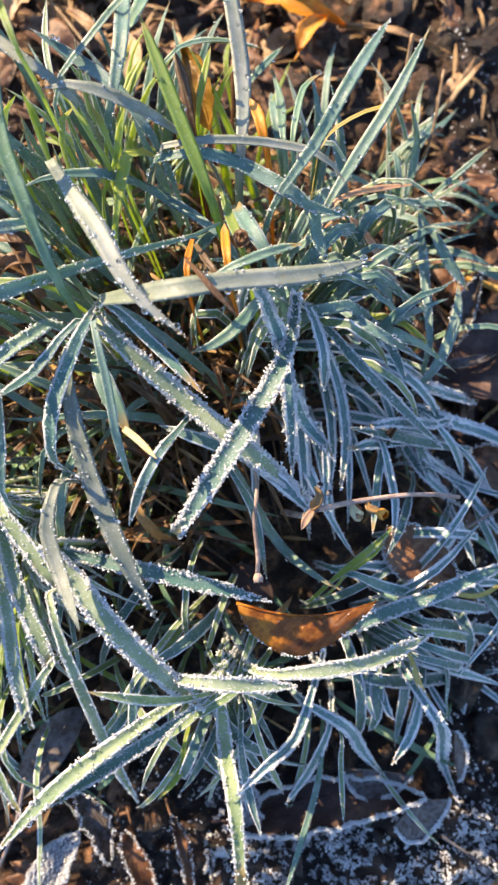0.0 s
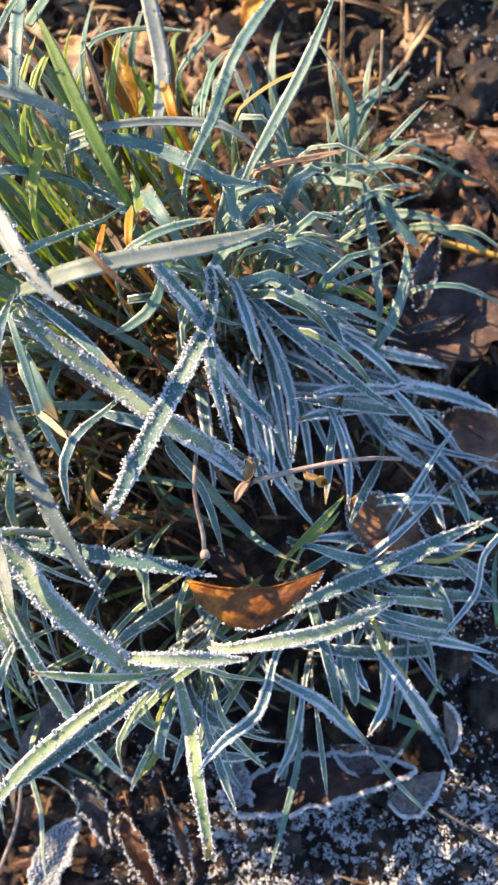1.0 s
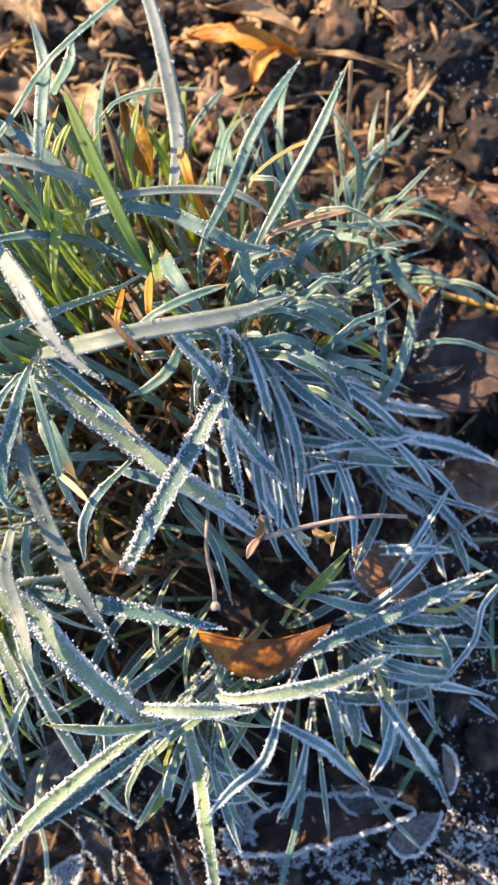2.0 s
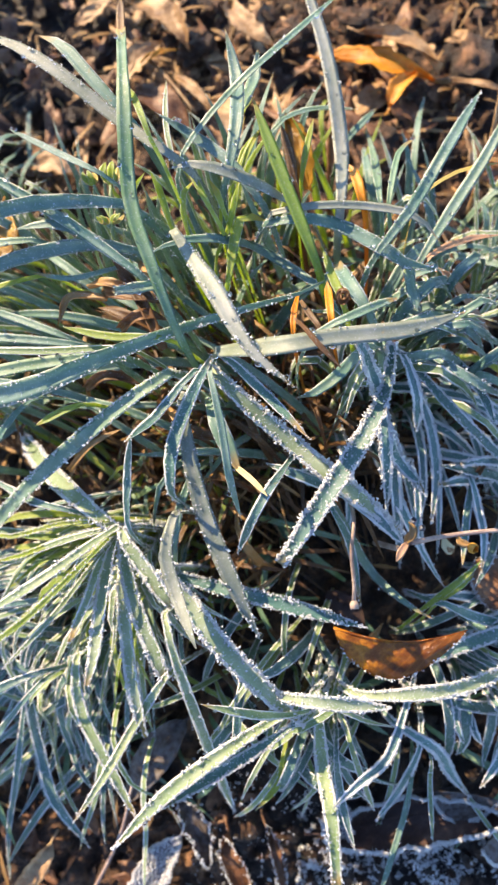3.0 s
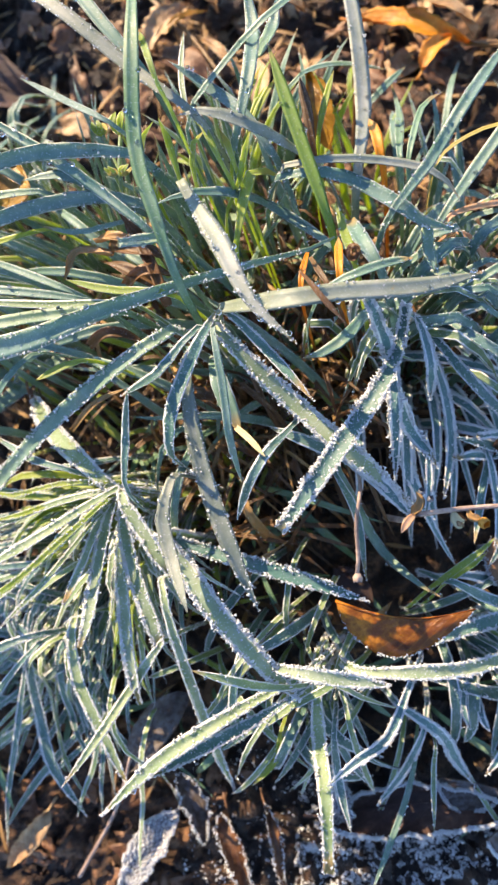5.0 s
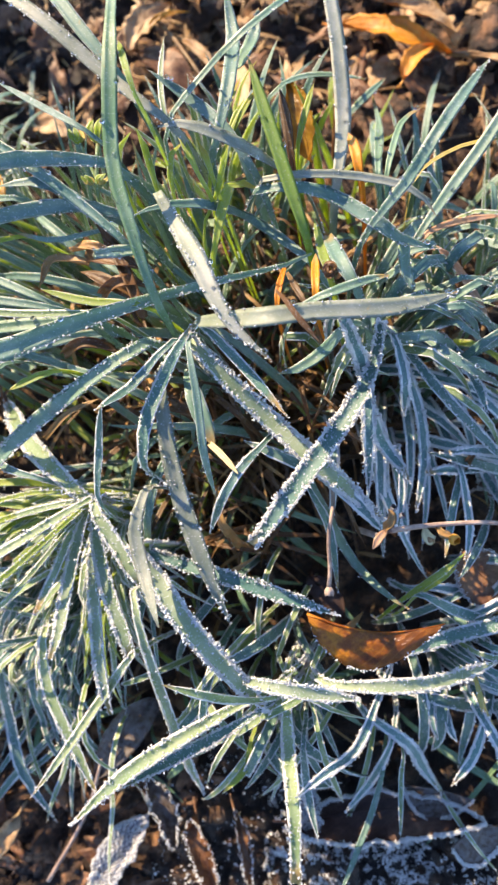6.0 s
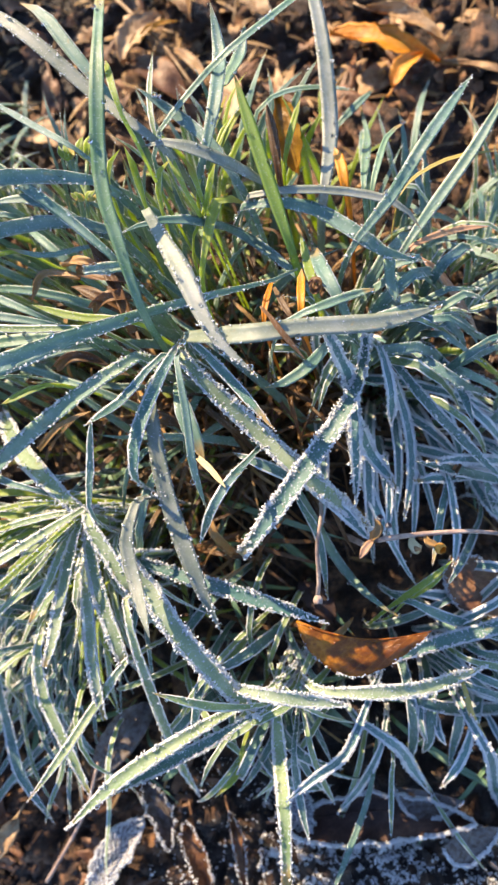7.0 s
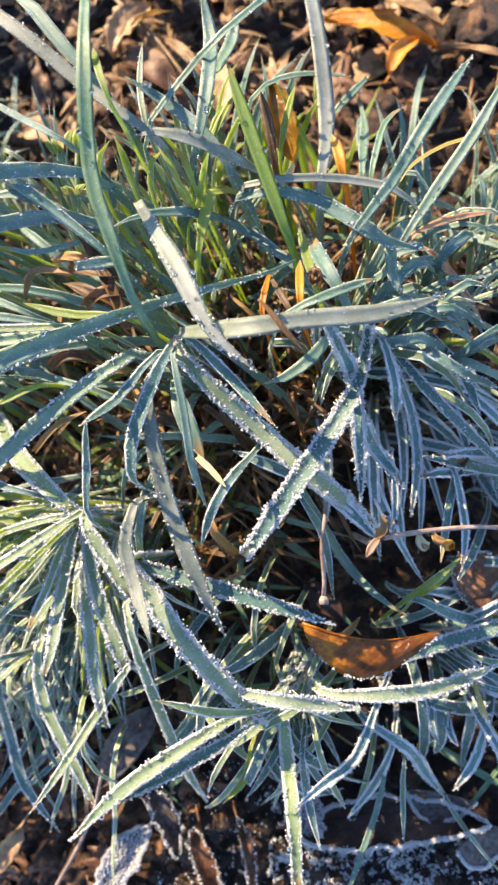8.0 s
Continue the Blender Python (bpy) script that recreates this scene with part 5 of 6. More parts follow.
def fallen_leaf(label, start, end, width, mat, curl=0.25, arch=0.12, roll=0.0, shape=1.0, frost=0.0, stalk=True, ragged=0.06, hang=0.0, coat=0, seed=1):
    """A fallen leaf from its stalk to its tip (millimetres): two thin curled halves on a midrib."""
    rng = np.random.default_rng(seed)
    a, b = np.array(start) * 0.001, np.array(end) * 0.001
    length, w0 = np.linalg.norm(b - a), width * 0.0005
    t = (b - a) / length
    side = np.cross(t, (0, 0, 1.0))
    side /= np.linalg.norm(side)
    nor = np.cross(side, t)
    r = radians(roll)
    side, nor = side * math.cos(r) + nor * math.sin(r), nor * math.cos(r) - side * math.sin(r)
    n, k = (44, 14) if coat else (22, 10)
    verts, uvs = [], []
    o = rng.uniform(0, 40, 3)
    sway, turn = rng.uniform(-0.12, 0.12), radians(rng.uniform(-45, 45)) * (0.4 if hang else 1.0)
    flat_side, flat_nor = side, nor
    for layer in (0, 1):
        for i in range(n + 1):
            s = i / n
            w = w0 * (math.sin(math.pi * min(1, s ** (0.8 * shape))) ** 0.75 + 0.01)
            q = turn * (s - 0.5)
            side, nor = flat_side * math.cos(q) + flat_nor * math.sin(q), flat_nor * math.cos(q) - flat_side * math.sin(q)
            spine = a + t * (length * s) + flat_side * (sway * length * math.sin(math.pi * s))
            for j in range(k + 1):
                x = 2 * j / k - 1
                jag = 1 + ragged * noise.noise(Vector((s * 14 + o[0], x * 1.2, o[1]))) * 2
                lift = curl * w0 * abs(x) ** 1.7 * (1.2 if x > 0 else 0.8) + arch * length * math.sin(math.pi * s)
                lift += 0.05 * length * noise.noise(Vector((s * 4 + o[1], x * 1.6, o[2]))) + 0.0001 * math.cos((s * 2 - abs(x) * 0.5) * 24) * (1 - abs(x))
                c = 1 - 0.18 * curl * x * x
                if x < 0 and hang:
                    lift, c = lift - hang * w * abs(x), c * (1 - 1.05 * hang)
                verts.append(spine + side * (x * w * jag * c) + nor * (lift - layer * 0.00028))
                uvs.append((0.5 + 0.5 * x, s * 2))
    m = (n + 1) * (k + 1)
    at = lambda l, i, j: l * m + i * (k + 1) + j
    faces = []
    for i in range(n):
        for j in range(k):
            faces.append((at(0, i, j), at(0, i, j + 1), at(0, i + 1, j + 1), at(0, i + 1, j)))
            faces.append((at(1, i, j), at(1, i + 1, j), at(1, i + 1, j + 1), at(1, i, j + 1)))
        for j in (0, k):
            faces.append((at(0, i, j), at(0, i + 1, j), at(1, i + 1, j), at(1, i, j)))
    thing = tagged(new("fallen_leaf"), label, "leaf", "fallen leaves on the soil")
    body = mesh_object("leaf_blade", verts, faces, mat, thing, uvs, True)
    side, nor = flat_side, flat_nor
    mid = [a + t * (length * s) + side * (sway * length * math.sin(math.pi * s)) + nor * (arch * length * math.sin(math.pi * s) - 0.0002) for s in np.linspace(0, 0.92, 7)]
    if stalk:
        mid = [a - t * length * 0.16 - nor * 0.001] + mid
    tube("midrib", mid, 0.0006, 0.0002, mat, thing)
    if frost > 0:
        edge = [verts[at(0, i, j)] for i in range(n + 1) for j in (0, k)] + [verts[at(0, i, j)] for i in (0, n) for j in range(k)]
        edge = np.array(edge)
        pick = rng.integers(0, 2 * n, int(length * 38000 * frost))
        p = edge[pick] + (edge[np.minimum(pick + 2, 2 * n + 1)] - edge[pick]) * rng.random((len(pick), 1)) + rng.normal(0, 0.0004, (len(pick), 3))
        v, f = crystals(p, rng.gamma(4, 0.000062, len(pick)), rng)
        if coat:
            pick = rng.integers(0, m, coat * 3)
            vein = np.cos((pick // (k + 1) / n * 2 - np.abs(2 * (pick % (k + 1)) / k - 1) * 0.5) * 46)
            pick = pick[vein > 0.1][:coat]
            q = np.array(verts)[pick] + rng.normal(0, 0.00028, (len(pick), 3)) + nor * 0.0004
            v2, f2 = crystals(q, rng.gamma(4, 0.000085, len(pick)), rng)
            v, f = np.concatenate([v, v2]), np.concatenate([f, f2 + len(v)])
        mesh_object("frost_rim", v, f, FROST, body, None, True, "white frost crystals along the edge")
    return thing


def tube(name, points, r0, r1, mat, parent=None, label="", n=12, k=7):
    line, length = spline(points, n)
    tan = np.gradient(line, axis=0)
    tan /= np.linalg.norm(tan, axis=1)[:, None]
    ref = np.array([0.3, 0.2, 1.0]) if abs(tan[0][2]) < 0.8 else np.array([1.0, 0.2, 0.1])
    u = np.cross(tan, ref)
    u /= np.linalg.norm(u, axis=1)[:, None]
    v = np.cross(tan, u)
    r = np.linspace(r0, r1, n + 1)[:, None]
    ring = [line + (u * math.cos(q) + v * math.sin(q)) * r for q in np.linspace(0, 2 * math.pi, k, endpoint=False)]
    verts = np.stack(ring, 1).reshape(-1, 3)
    uvs = np.stack([np.stack([np.full(n + 1, j / k), np.linspace(0, 1, n + 1)], 1) for j in range(k)], 1).reshape(-1, 2)
    faces = [(i * k + j, i * k + (j + 1) % k, (i + 1) * k + (j + 1) % k, (i + 1) * k + j) for i in range(n) for j in range(k)]
    faces += [tuple(range(k - 1, -1, -1)), tuple(n * k + j for j in range(k))]
    return mesh_object(name, verts, faces, mat, parent, uvs, True, label)

AMBER_LEAF = litter_material("amber_withered_leaf", (0.09, 0.045, 0.01), (0.26, 0.14, 0.025), (0.55, 0.34, 0.05), 0.3, (0.8, 0.5, 0.05), 0.45)
ORANGE_LEAF = litter_material("orange_dead_leaf", (0.34, 0.12, 0.015), (0.58, 0.24, 0.02), (0.66, 0.36, 0.06), 0.45, (0.8, 0.3, 0.03), 0.3)
BARK = litter_material("pinkish_dry_stem", (0.16, 0.11, 0.09), (0.30, 0.22, 0.18), (0.44, 0.36, 0.30), 0.6, share=0.05)

def folded_leaf(label, tips, sag, drop, under, mat, frost=0.0, ragged=0.03, dip=0.35, group="fallen leaves on the soil", seed=1):
    """A leaf folded along its midrib: the front half hangs from the fold, the back half lies beneath. Millimetres."""
    rng = np.random.default_rng(seed)
    a, b = (np.array(p, float) * 0.001 for p in tips)
    sag, drop, under = (np.array(p, float) * 0.001 for p in (sag, drop, under))
    n, k, o = 26, 9, rng.uniform(0, 40, 3)
    verts, uvs, faces = [], [], []
    for half, reach in ((0, drop), (1, under)):
        for layer in (0, 1):
            for i in range(n + 1):
                s = i / n
                bulge = math.sin(math.pi * s ** 0.85) ** 0.8
                fold_line = a + (b - a) * s + sag * math.sin(math.pi * s)
                for j in range(k + 1):
                    x = j / k
                    e = 1 + ragged * 2 * noise.noise(Vector((s * 12 + o[0], half, o[1])))
                    p = fold_line + reach * (x * bulge * e)
                    p[2] += dip * 0.1 * np.linalg.norm(drop) * (math.sin(x * 3.1) + 1.6 * noise.noise(Vector((s * 5 + o[1], x * 2.2, half + o[2])))) * bulge
                    p[2] += 0.00012 * math.cos((s * 2.4 - x) * 22) * x - layer * 0.00028
                    verts.append(p)
                    uvs.append((0.5 + 0.5 * x * (1 - 2 * half), s * 2))
    m, c = (n + 1) * (k + 1), k + 1
    for q in range(4):
        for i in range(n):
            for j in range(k):
                f = (q * m + i * c + j, q * m + i * c + j + 1, q * m + (i + 1) * c + j + 1, q * m + (i + 1) * c + j)
                faces.append(f if q % 2 == 0 else f[::-1])
    for q in (0, 2):
        faces += [(q * m + i * c + k, (q + 1) * m + i * c + k, (q + 1) * m + (i + 1) * c + k, q * m + (i + 1) * c + k) for i in range(n)]
    thing = tagged(new("fallen_leaf"), label, "leaf", group)
    body = mesh_object("leaf_blade", verts, faces, mat, thing, uvs, True)
    tube("midrib", [a + (b - a) * s + sag * math.sin(math.pi * s) + (0, 0, 0.0001) for s in np.linspace(0, 1, 7)], 0.0006, 0.0002, mat, thing)
    if frost > 0:
        edge = np.array([verts[i * c + k] for i in range(n + 1)])
        count = int(np.linalg.norm(b - a) * 30000 * frost)
        at = rng.uniform(0, n - 0.01, count)
        lo = at.astype(int)
        p = edge[lo] + (edge[lo + 1] - edge[lo]) * (at - lo)[:, None] + rng.normal(0, 0.00035, (count, 3))
        v, f = crystals(p, rng.gamma(4, 0.000095, count), rng)
        mesh_object("frost_rim", v, f, FROST, body, None, True, "white frost crystals along the edge")
    return thing


# the wet red-brown leaf caught in the tussock
folded_leaf("glossy wet red-brown leaf caught among frosted blades", ((18, -22, 86), (65, -21, 88)), (0, -4.5, 0), (-2, -13.5, -3), (0, -9, -12), RED_LEAF, frost=0.08, dip=1.1, group="leaves caught in the grass", seed=4)
fallen_leaf("dark red-brown leaf hanging in the shade behind a wet leaf", (14, -10, 30), (30, -27, 30), 11, PURPLE_LEAF, curl=0.4, arch=0.1, stalk=False, ragged=0.15, seed=51)
# leaves at the far side, in the sun
fallen_leaf("large dark brown lanceolate leaf lying on sunlit soil", (-234, 242, 12), (-154, 227, 12), 38, PURPLE_LEAF, curl=0.3, arch=0.06, seed=5)
fallen_leaf("narrow tan dry leaf lying on the soil", (-230, 262, 9), (-186, 259, 8), 10, TAN_LEAF, curl=0.5, arch=0.08, seed=6)
fallen_leaf("bluish grey frosted leaf on dark soil", (-222, 285, 6), (-186, 264, 6), 13, GREY_LEAF, seed=7)
fallen_leaf("grey-brown frost-edged leaf on dark soil", (-232, 318, 8), (-199, 282, 9), 30, GREY_LEAF, frost=0.6, seed=8)
fallen_leaf("small pale yellow scrap of leaf on sunlit soil", (-131, 299, 8), (-106, 316, 8), 10, TAN_LEAF, stalk=False, ragged=0.25, seed=9)
fallen_leaf("pale tan dry leaf with curled edges on soil", (-99, 312, 7), (-64, 277, 8), 22, TAN_LEAF, curl=0.6, ragged=0.25, seed=10)
fallen_leaf("tan torn leaf on sunlit soil", (-99, 252, 10), (-78, 279, 14), 17, TAN_LEAF, curl=0.4, stalk=False, ragged=0.2, seed=11)
fallen_leaf("narrow yellow leaf stalk lying on soil", (-90, 261, 16), (-68, 273, 15), 4.5, YELLOW_LEAF, curl=0.6, stalk=False, seed=12)
fallen_leaf("red-brown leaf half buried in crumbly soil", (-97, 256, 6), (-60, 231, 7), 18, BROWN_LEAF, curl=0.3, seed=13)
fallen_leaf("pale tan leaf leaning on soil", (-43, 304, 9), (-17, 272, 10), 14, TAN_LEAF, curl=0.5, ragged=0.2, seed=14)
fallen_leaf("pinkish tan leaf standing behind the grass", (-51, 246, 8), (-34, 200, 26), 16, TAN_LEAF, curl=0.4, seed=15)
fallen_leaf("long tan leaf strip on sunlit soil", (-75, 263, 10), (-44, 228, 14), 6, TAN_LEAF, curl=0.6, stalk=False, seed=16)
fallen_leaf("yellow and tan willow leaf on soil", (10, 266, 10), (66, 247, 12), 15, ORANGE_LEAF, curl=0.5, arch=0.05, ragged=0.15, seed=17)
fallen_leaf("curled tan leaf lying over a yellow leaf", (28, 274, 18), (68, 249, 16), 11, TAN_LEAF, curl=0.8, arch=0.06, ragged=0.2, seed=18)
fallen_leaf("small bright orange leaf resting on a clod", (43, 230, 17), (57, 250, 15), 10, ORANGE_LEAF, curl=0.5, arch=0.12, seed=19)
fallen_leaf("tan twig-like leaf strip on soil", (63, 250, 8), (112, 236, 8), 5, TAN_LEAF, curl=0.7, stalk=False, seed=20)
fallen_leaf("orange-brown leaf hanging among blades", (-119, 143, 96), (-124, 116, 92), 20, AMBER_LEAF, curl=0.3, ragged=0.12, seed=21)
fallen_leaf("withered amber leaf standing among green shoots", (8, 150, 84), (-4, 181, 88), 11, AMBER_LEAF, curl=0.7, arch=0.08, ragged=0.2, stalk=False, seed=54)
fallen_leaf("crumpled pale leaf under the grass edge", (-205, 208, 10), (-172, 186, 12), 18, TAN_LEAF, ragged=0.2, seed=22)
fallen_leaf("crumpled tan leaf beside the grass", (-150, 214, 8), (-118, 205, 8), 14, TAN_LEAF, ragged=0.2, seed=23)
# near side
fallen_leaf("tan curled leaf strip on sunlit soil", (-164, -106, 8), (-153, -146, 8), 8, BROWN_LEAF, curl=0.8, ragged=0.3, seed=24)
fallen_leaf("folded tan leaf on sunlit soil", (-113, -128, 8), (-128, -156, 8), 11, TAN_LEAF, curl=0.6, ragged=0.15, seed=25)
fallen_leaf("serrated leaf thickly coated with white rime", (-52, -122, 9), (-76, -164, 7), 14, RIME_LEAF, coat=2600, curl=0.3, arch=0.05, frost=1.6, ragged=0.15, seed=26)
fallen_leaf("dark brown curled leaf with frosted edges", (-30, -118, 10), (-18, -155, 8), 11, BROWN_LEAF, curl=1.0, frost=0.45, ragged=0.3, seed=27)
fallen_leaf("dark shrivelled leaf with frosted edges", (-54, -106, 10), (-36, -131, 8), 12, GREY_LEAF, curl=0.9, frost=0.6, ragged=0.3, seed=28)
fallen_leaf("brown shrivelled leaf strip on shaded soil", (-14, -114, 8), (-2, -148, 6), 6, BROWN_LEAF, curl=1.1, frost=0.3, ragged=0.2, seed=29)
fallen_leaf("grey-brown dry leaf under overhanging blades", (-50, -70, 14), (-78, -108, 10), 17, GREY_LEAF, curl=0.4, seed=30)
folded_leaf("brown leaf with a thick white frost rim", ((59, -94, 16), (87, -96, 16)), (0, 1, 0), (-1, -13, -4), (0, -6, -9), GREY_LEAF, frost=2.0, ragged=0.06, seed=31)
folded_leaf("curled brown leaf with a white frost rim", ((80, -117, 12), (103, -106, 12)), (-2, 3, 0), (4, -14, -4), (2, -7, -8), GREY_LEAF, frost=2.0, ragged=0.06, seed=32)
fallen_leaf("broad dark brown leaf edged with frost", (16, -116, 8), (92, -104, 9), 22, PURPLE_LEAF, curl=0.8, arch=0.03, frost=3.4, ragged=0.16, seed=33)
fallen_leaf("shrivelled leaf thickly coated with bluish rime", (17, -99, 12), (25, -122, 9), 13, RIME_LEAF, coat=1500, curl=0.5, frost=1.2, ragged=0.25, stalk=False, seed=53)
folded_leaf("small brown leaf with a frosted margin", ((106, -79, 14), (107, -99, 12)), (-1, 0, 0), (6, -1, -4), (3, 0, -7), GREY_LEAF, frost=1.6, seed=34)
# right side, in the shade
fallen_leaf("large dull purple-brown leaf on dark soil", (98, 70, 8), (150, 104, 7), 44, PURPLE_LEAF, curl=0.35, arch=0.07, ragged=0.12, seed=35)
fallen_leaf("upright curled grey-brown leaf edge", (110, 88, 10), (123, 118, 22), 11, GREY_LEAF, curl=0.8, frost=0.3, stalk=False, seed=36)
fallen_leaf("narrow grey-brown curled leaf on soil", (102, 76, 14), (131, 84, 12), 6, GREY_LEAF, curl=0.7, stalk=False, seed=37)
fallen_leaf("red-brown leaf with a frosted edge deep in shade", (74, 4, 46), (102, -16, 42), 22, BROWN_LEAF, curl=0.2, arch=0.05, frost=0.9, stalk=False, seed=38)
fallen_leaf("pale brown leaf under frosted blades", (117, 40, 12), (146, 10, 12), 24, BROWN_LEAF, curl=0.4, frost=1.6, seed=39)
fallen_leaf("long tan dead leaf lying on soil", (112, 172, 7), (152, 136, 8), 10, BROWN_LEAF, curl=0.5, ragged=0.25, seed=40)
fallen_leaf("broken tan leaf on dark soil", (146, 172, 7), (176, 150, 8), 10, BROWN_LEAF, curl=0.3, ragged=0.2, seed=41)


def stalk(label, points, r0, r1, mat):
    """A loose stalk lying on the ground, in millimetres."""
    thing = tagged(new("dry_stalk"), label, "stalk", "dry stalks on the soil")
    tube("stem", [tuple(c * 0.001 for c in p) for p in points], r0 * 0.001, r1 * 0.001, mat, thing)


stalk("pinkish dry stalk lying on frosted soil", [(-96, -156, 7), (-80, -124, 12), (-72, -97, 22)], 1.0, 0.7, BARK)
stalk("bright orange straw lying on soil", [(118, 119, 14), (150, 107, 12), (172, 99, 10)], 1.5, 1.7, YELLOW_LEAF)
stalk("short orange straw beside a longer one", [(106, 124, 15), (131, 121, 14)], 1.0, 1.2, YELLOW_LEAF)
stalk("purplish dry stalk leaning out of the grass", [(92, -6, 10), (112, 6, 26), (140, 22, 30)], 0.9, 0.6, BARK)
stalk("frosted thin stalk across dark soil", [(100, -122, 8), (118, -134, 6), (130, -146, 5)], 0.8, 0.4, GREY_LEAF)
stalk("thin upright tan straw", [(96, 168, 4), (101, 178, 30), (104, 200, 46)], 0.8, 0.6, TAN_LEAF)
stalk("short upright tan straw", [(82, 178, 4), (86, 190, 40), (88, 205, 62)], 1.2, 0.9, TAN_LEAF)
stalk("thin tan straw among leaf litter", [(-110, 296, 8), (-78, 262, 14), (-58, 236, 14)], 1.0, 0.8, TAN_LEAF)
stalk("upright brown broken stem", [(12, 165, 2), (14, 180, 40), (15, 195, 62)], 2.0, 1.6, BROWN_LEAF)

# the dry flower stem with empty seed pods
pods = tagged(new("dry_flower_stem"), "pale brown dry flower stem with empty seed pods", "dry stem")
tube("stem", [(0.034, 0.010, 0.06), (0.0415, 0.0065, 0.100), (0.0435, 0.008, 0.1025), (0.052, 0.0103, 0.099), (0.061, 0.012, 0.096), (0.079, 0.0142, 0.093), (0.0925, 0.0132, 0.0915)], 0.0013, 0.0007, BARK, pods)


def pod(parent, place, size, aim, mat, label):
    """A small open seed pod of three folded flaps."""
    aim = Vector(aim).normalized()
    turn = aim.to_track_quat("Z", "Y").to_matrix()
    verts, faces, uvs = [], [], []
    for f in range(4):
        a0 = f * math.pi / 2
        base = len(verts)
        for layer in (1.0, 0.86):
            for i in range(6):
                u = i / 5
                for j in range(5):
                    q = a0 + (j / 4 - 0.5) * 1.75
                    r = size * layer * (0.12 + 0.42 * math.sin(min(1, u * 1.15) * math.pi * 0.72)) * (1 + 0.12 * math.cos(3 * q + f))
                    p = Vector((r * math.cos(q), r * math.sin(q), size * (u * 1.25 - 0.18 * abs(j / 2 - 1) * u)))
                    verts.append(tuple(Vector(place) + turn @ p))
                    uvs.append((j / 4, u))
        for l in (0, 30):
            faces += [(base + l + i * 5 + j, base + l + i * 5 + j + 1, base + l + i * 5 + j + 6, base + l + i * 5 + j + 5) for i in range(5) for j in range(4)]
        faces += [(base + 25 + j, base + 26 + j, base + 56 + j, base + 55 + j) for j in range(4)]
    return mesh_object("seed_pod", verts, faces, mat, parent, uvs, True, label)


pod(pods, (0.0645, 0.0085, 0.0945), 0.0034, (0.7, -0.5, 0.75), ORANGE_LEAF, "golden brown open seed pod")
pod(pods, (0.0575, 0.0085, 0.0945), 0.003, (0.3, -0.9, 0.4), TAN_LEAF, "pale papery pod")
blade([(0.0435, 0.0085, 0.1035), (0.0412, 0.0055, 0.1065), (0.0392, 0.0018, 0.1065)], 0.0028, PINK_STRAW, pods, fold=0.5, twist=25, name="bract", label="curled tan dry bract")
blade([(0.0430, 0.008, 0.103), (0.0445, 0.012, 0.106), (0.0435, 0.0155, 0.107)], 0.0034, STRAW, pods, fold=0.9, twist=-90, name="bract")
blade([(0.0565, 0.0105, 0.097), (0.0575, 0.0075, 0.0965), (0.0595, 0.0055, 0.095)], 0.004, CREAM, pods, fold=0.8, twist=60, name="bract", label="pale papery bract")
blade([(0.0610, 0.0115, 0.096), (0.0625, 0.009, 0.096), (0.066, 0.0075, 0.0965)], 0.003, STRAW, pods, fold=0.8, twist=60, name="bract")
pod(pods, (0.0452, 0.0148, 0.1045), 0.0022, (0.1, 0.6, 0.9), RIME_LEAF, "frosted white flower bud")
pod(pods, (0.0475, 0.0128, 0.1045), 0.0019, (0.6, 0.6, 0.9), RIME_LEAF, "frosted white flower bud")

curl = tagged(new("withered_curl"), "dark brown shrivelled leaf curl caught between blades", "dry leaf")
for k, (wide, turn) in enumerate(((0.0026, 0.0), (0.0020, 2.2), (0.0016, 4.3))):
    ring = [(0.0215 + (0.0015 - 0.0003 * k) * math.cos(q + turn), 0.0850 + (0.0021 - 0.0004 * k) * math.sin(q + turn), 0.1345 + 0.0009 * k + 0.0006 * math.sin(2 * q)) for q in np.linspace(0.2, 4.6, 7)]
    blade(ring, wide, THATCH, curl, fold=1.1, twist=80 * (1 - k), name="scroll", n=14)

# a second withered stem that ends in a dry knot
knot = tagged(new("dry_flower_stem"), "pinkish brown withered stem ending in a dry knot", "dry stem")
tube("stem", [(0.022, 0.030, 0.07), (0.0252, 0.017, 0.097), (0.0243, 0.005, 0.0965), (0.0254, -0.006, 0.092), (0.0252, -0.0125, 0.090)], 0.0006, 0.0008, BARK, knot)
pod(knot, (0.0252, -0.0115, 0.090), 0.0030, (0.1, -1.0, 0.1), BARK, "shrivelled dry seed head")

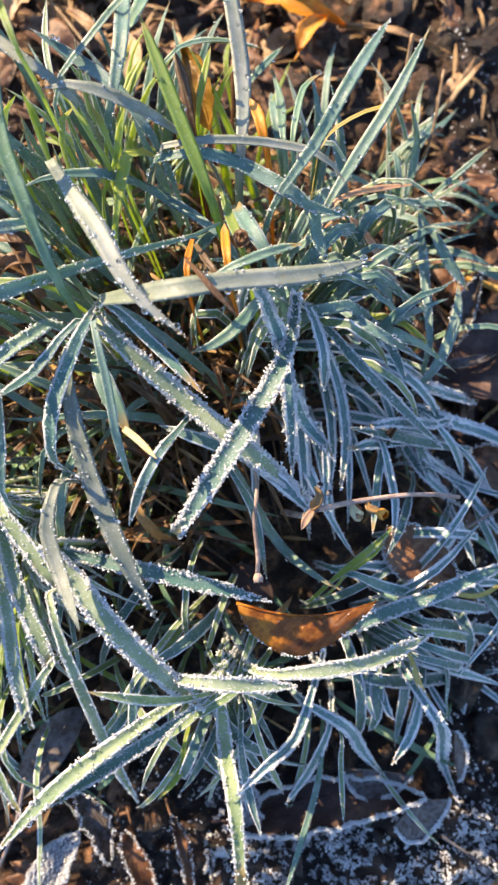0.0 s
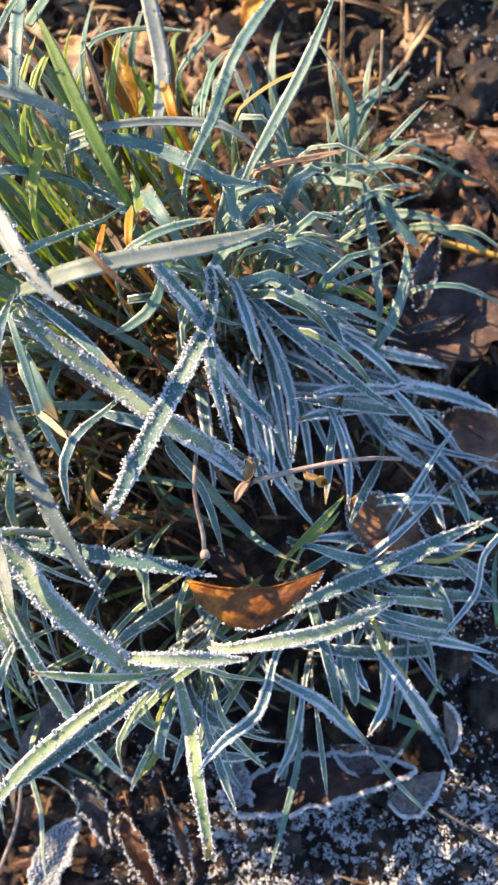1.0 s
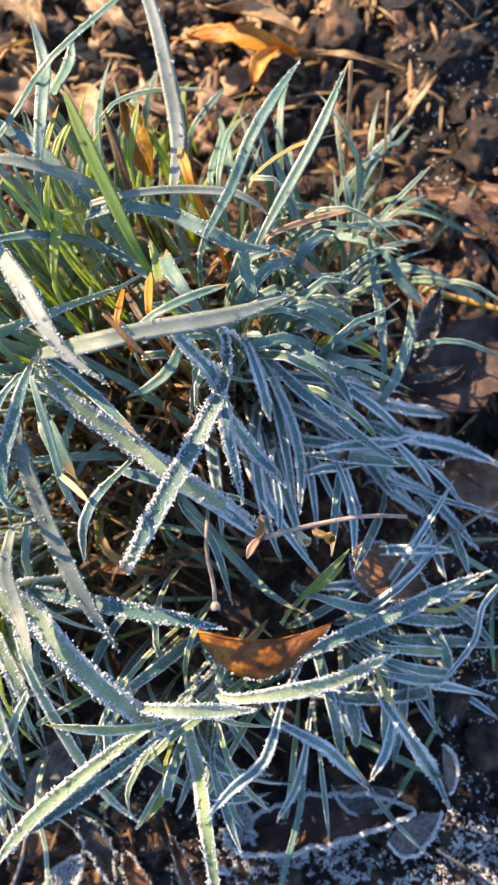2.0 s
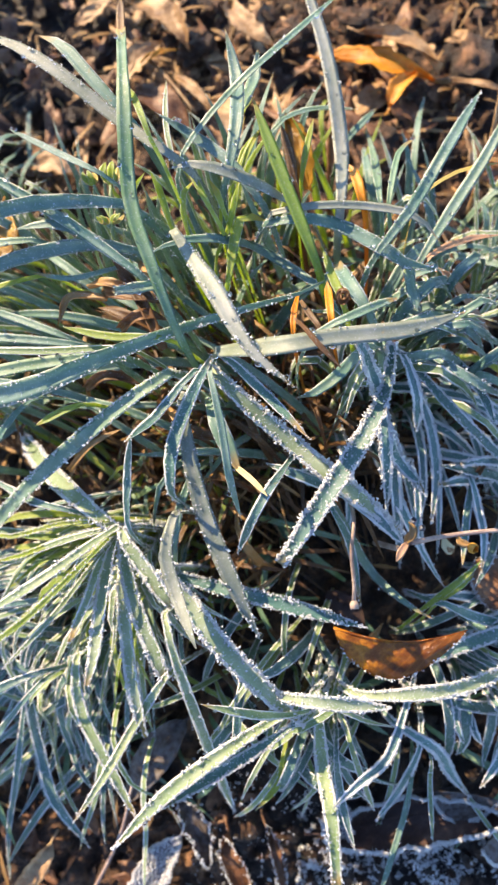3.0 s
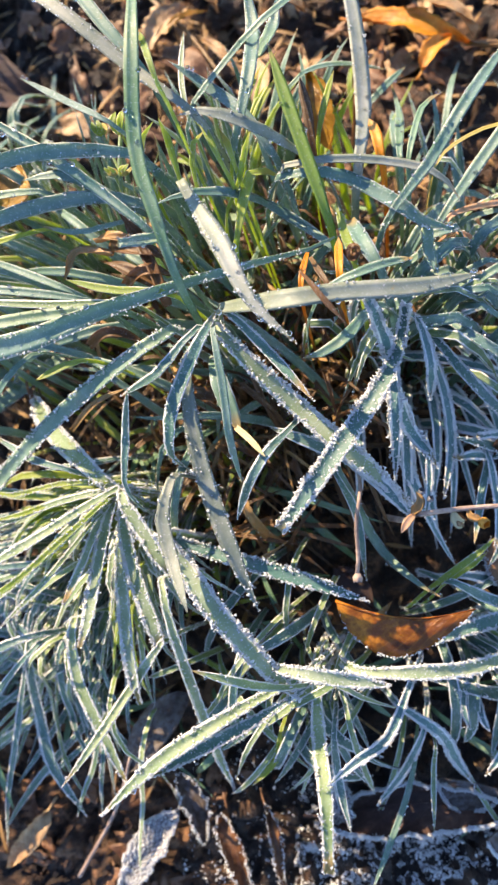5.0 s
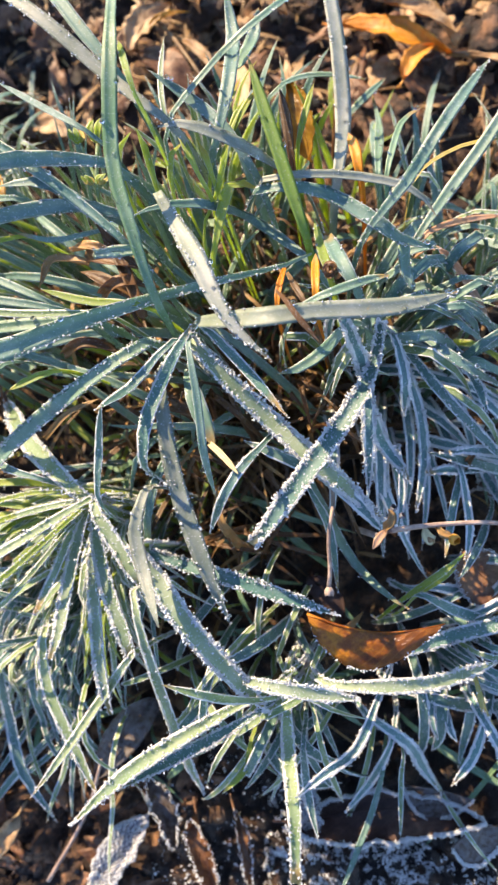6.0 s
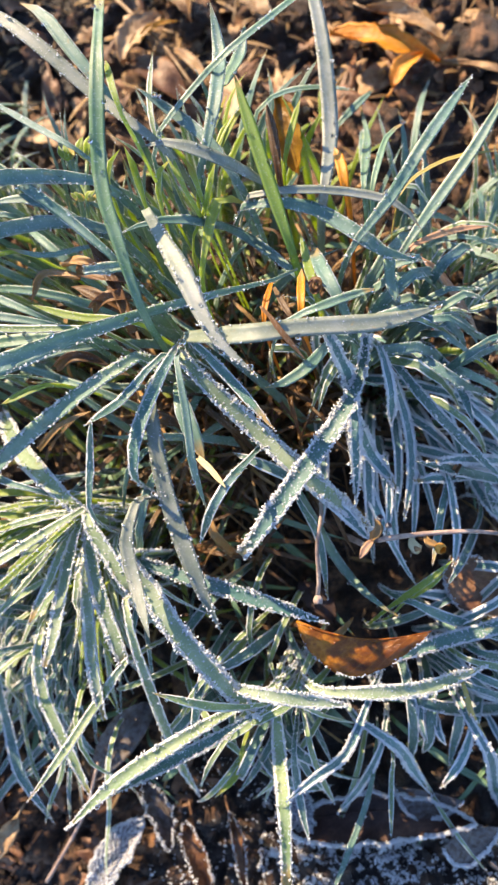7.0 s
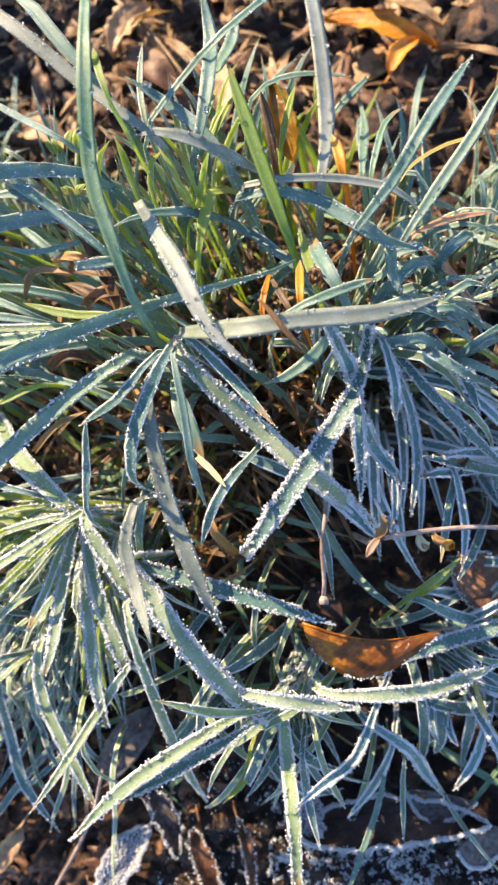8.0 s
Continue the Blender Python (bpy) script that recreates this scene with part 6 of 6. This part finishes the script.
# young buds on thin stems behind the tall blade
buds = tagged(new("budding_shoot"), "thin green shoot with small yellow-green buds", "shoot")
tube("stem", [(-0.052, 0.096, 0.09), (-0.0585, 0.108, 0.122), (-0.0600, 0.120, 0.129), (-0.0602, 0.131, 0.131)], 0.0009, 0.0007, PALE_GREEN, buds)
tube("side_stem", [(-0.0596, 0.118, 0.128), (-0.0640, 0.126, 0.130), (-0.0665, 0.131, 0.131)], 0.0006, 0.0005, PALE_GREEN, buds)
for name, place, aim, size in (("bud", (-0.0602, 0.1305, 0.1312), (0.05, 1.0, 0.1), 0.0066), ("bud", (-0.0666, 0.1305, 0.131), (-0.45, 0.9, 0.1), 0.0048), ("withered_bud", (-0.0588, 0.1165, 0.1295), (0.6, 0.6, 0.3), 0.0036), ("withered_bud", (-0.0608, 0.1165, 0.1295), (-0.7, 0.5, 0.3), 0.0034)):
    head = pod(buds, place, size * 0.6, aim, FRESH if name == "bud" else DRY_YELLOW, "yellow-green bud" if name == "bud" else "small yellow withered bud")
    for turn in range(5):
        a = math.tau * turn / 5
        spread = Vector((math.cos(a), 0.0, math.sin(a))) * size * 0.45
        p, q = Vector(place), Vector(aim).normalized() * size
        blade([tuple(p), tuple(p + q * 0.5 + spread), tuple(p + q * 1.15 + spread * 0.8)], size * 0.42, DRY_YELLOW if turn % 3 == 0 else FRESH, head, fold=0.5, n=6, name="sepal")

# clods big enough to tell apart
rng3 = np.random.default_rng(41)
for x, y, s in ((38, 220, 11), (-8, 288, 9), (26, 292, 10), (-62, 284, 9), (-152, 252, 8), (86, 262, 12), (120, 282, 14), (142, 244, 12), (104, 220, 8), (-132, -138, 8), (-170, -128, 9), (-146, -118, 7), (-112, -112, 6),
                (-186, -100, 9), (112, -62, 10), (130, -84, 11), (142, -44, 9), (-180, 60, 9), (-196, 20, 10), (-172, 110, 8), (160, 60, 11), (150, 200, 12), (0, 250, 7), (70, 290, 9)):
    place = np.array([[x * 0.001, y * 0.001, ground_height(x * 0.001, y * 0.001) + s * 0.0003]])
    tagged(lumps("clod", place, [s * 0.001], SOIL, rng3, 0.35, 0.7), "brown crumbly clod of soil lying on the ground", "clod", "clods on the ground")

# short withered scraps and chips between the clods
rng4 = np.random.default_rng(51)
scraps = []
for p in np.concatenate([on_ground(rng4, 420, (-0.24, 0.2), (-0.19, 0.36), 0.002), on_ground(rng4, 420, (-0.22, 0.19), (0.19, 0.35), 0.003)]):
    a, L = rng4.uniform(0, 6.28), rng4.uniform(0.004, 0.022)
    d = np.array([math.cos(a), math.sin(a), rng4.uniform(-0.1, 0.35)]) * L
    scraps.append(([tuple(p), tuple(p + d * 0.5 + (0, 0, 0.001)), tuple(p + d)], rng4.uniform(0.0006, 0.0024)))
litter = joined_blades("leaf_scraps", scraps, STRAW, "tan scraps of dead grass and leaf on the soil")
litter.parent = None
tagged(litter, category="litter")

# crumpled flakes of dead leaf lying all over the far soil
rng5 = np.random.default_rng(61)


def flakes(name, mat, count, x, y, size, label):
    verts, faces, uvs = [], [], []
    for p in on_ground(rng5, count, x, y, 0.0025):
        r, a, o = rng5.uniform(*size), rng5.uniform(0, 6.28), rng5.uniform(0, 50)
        long, tilt = rng5.uniform(1.0, 3.4), rng5.normal(0, 0.35, 2)
        base = len(verts)
        for layer in (0, 1):
            for ring in (0.0, 0.55, 1.0):
                for q in range(15):
                    b = q * math.tau / 15
                    e = r * ring * max(0.25, 1 + 0.8 * noise.noise(Vector((math.cos(b) * 1.5 + o, math.sin(b) * 1.5, o))) + 0.6 * noise.noise(Vector((math.cos(b) * 4 + o, math.sin(b) * 4, 7))))
                    u, v = e * math.cos(b) * long, e * math.sin(b)
                    z = u * tilt[0] + v * tilt[1] + 0.8 * r * noise.noise(Vector((u / r * 0.9 + o, v / r * 0.9, 3))) + 0.25 * ring * ring * r
                    verts.append((p[0] + u * math.cos(a) - v * math.sin(a), p[1] + u * math.sin(a) + v * math.cos(a), max(p[2] + z, p[2] - 0.004) - layer * 0.0003))
                    uvs.append((0.5 + 0.5 * ring * math.cos(b), 0.5 + 0.5 * ring * math.sin(b)))
        for layer in (0, 45):
            for ring in (0, 15):
                for q in range(15):
                    f = (base + layer + ring + q, base + layer + ring + (q + 1) % 15, base + layer + ring + 15 + (q + 1) % 15, base + layer + ring + 15 + q)
                    faces.append(f)
        faces += [(base + 30 + q, base + 30 + (q + 1) % 15, base + 75 + (q + 1) % 15, base + 75 + q) for q in range(15)]
    tagged(mesh_object(name, verts, faces, mat, None, uvs, True), label, "litter", kind="stuff")


flakes("brown_leaf_litter", BROWN_LEAF, 130, (-0.24, 0.12), (0.2, 0.36), (0.002, 0.0065), "crumpled brown flakes of dead leaf on soil")
flakes("tan_leaf_litter", TAN_LEAF, 70, (-0.14, 0.12), (0.2, 0.36), (0.0015, 0.0055), "crumpled tan flakes of dead leaf on soil")
flakes("shaded_leaf_litter", BROWN_LEAF, 40, (-0.2, -0.02), (-0.18, -0.07), (0.002, 0.006), "dark brown flakes of dead leaf on frosted soil")
flakes("margin_leaf_litter", BROWN_LEAF, 60, (0.1, 0.2), (0.0, 0.22), (0.002, 0.006), "dark brown flakes of dead leaf beside the grass")
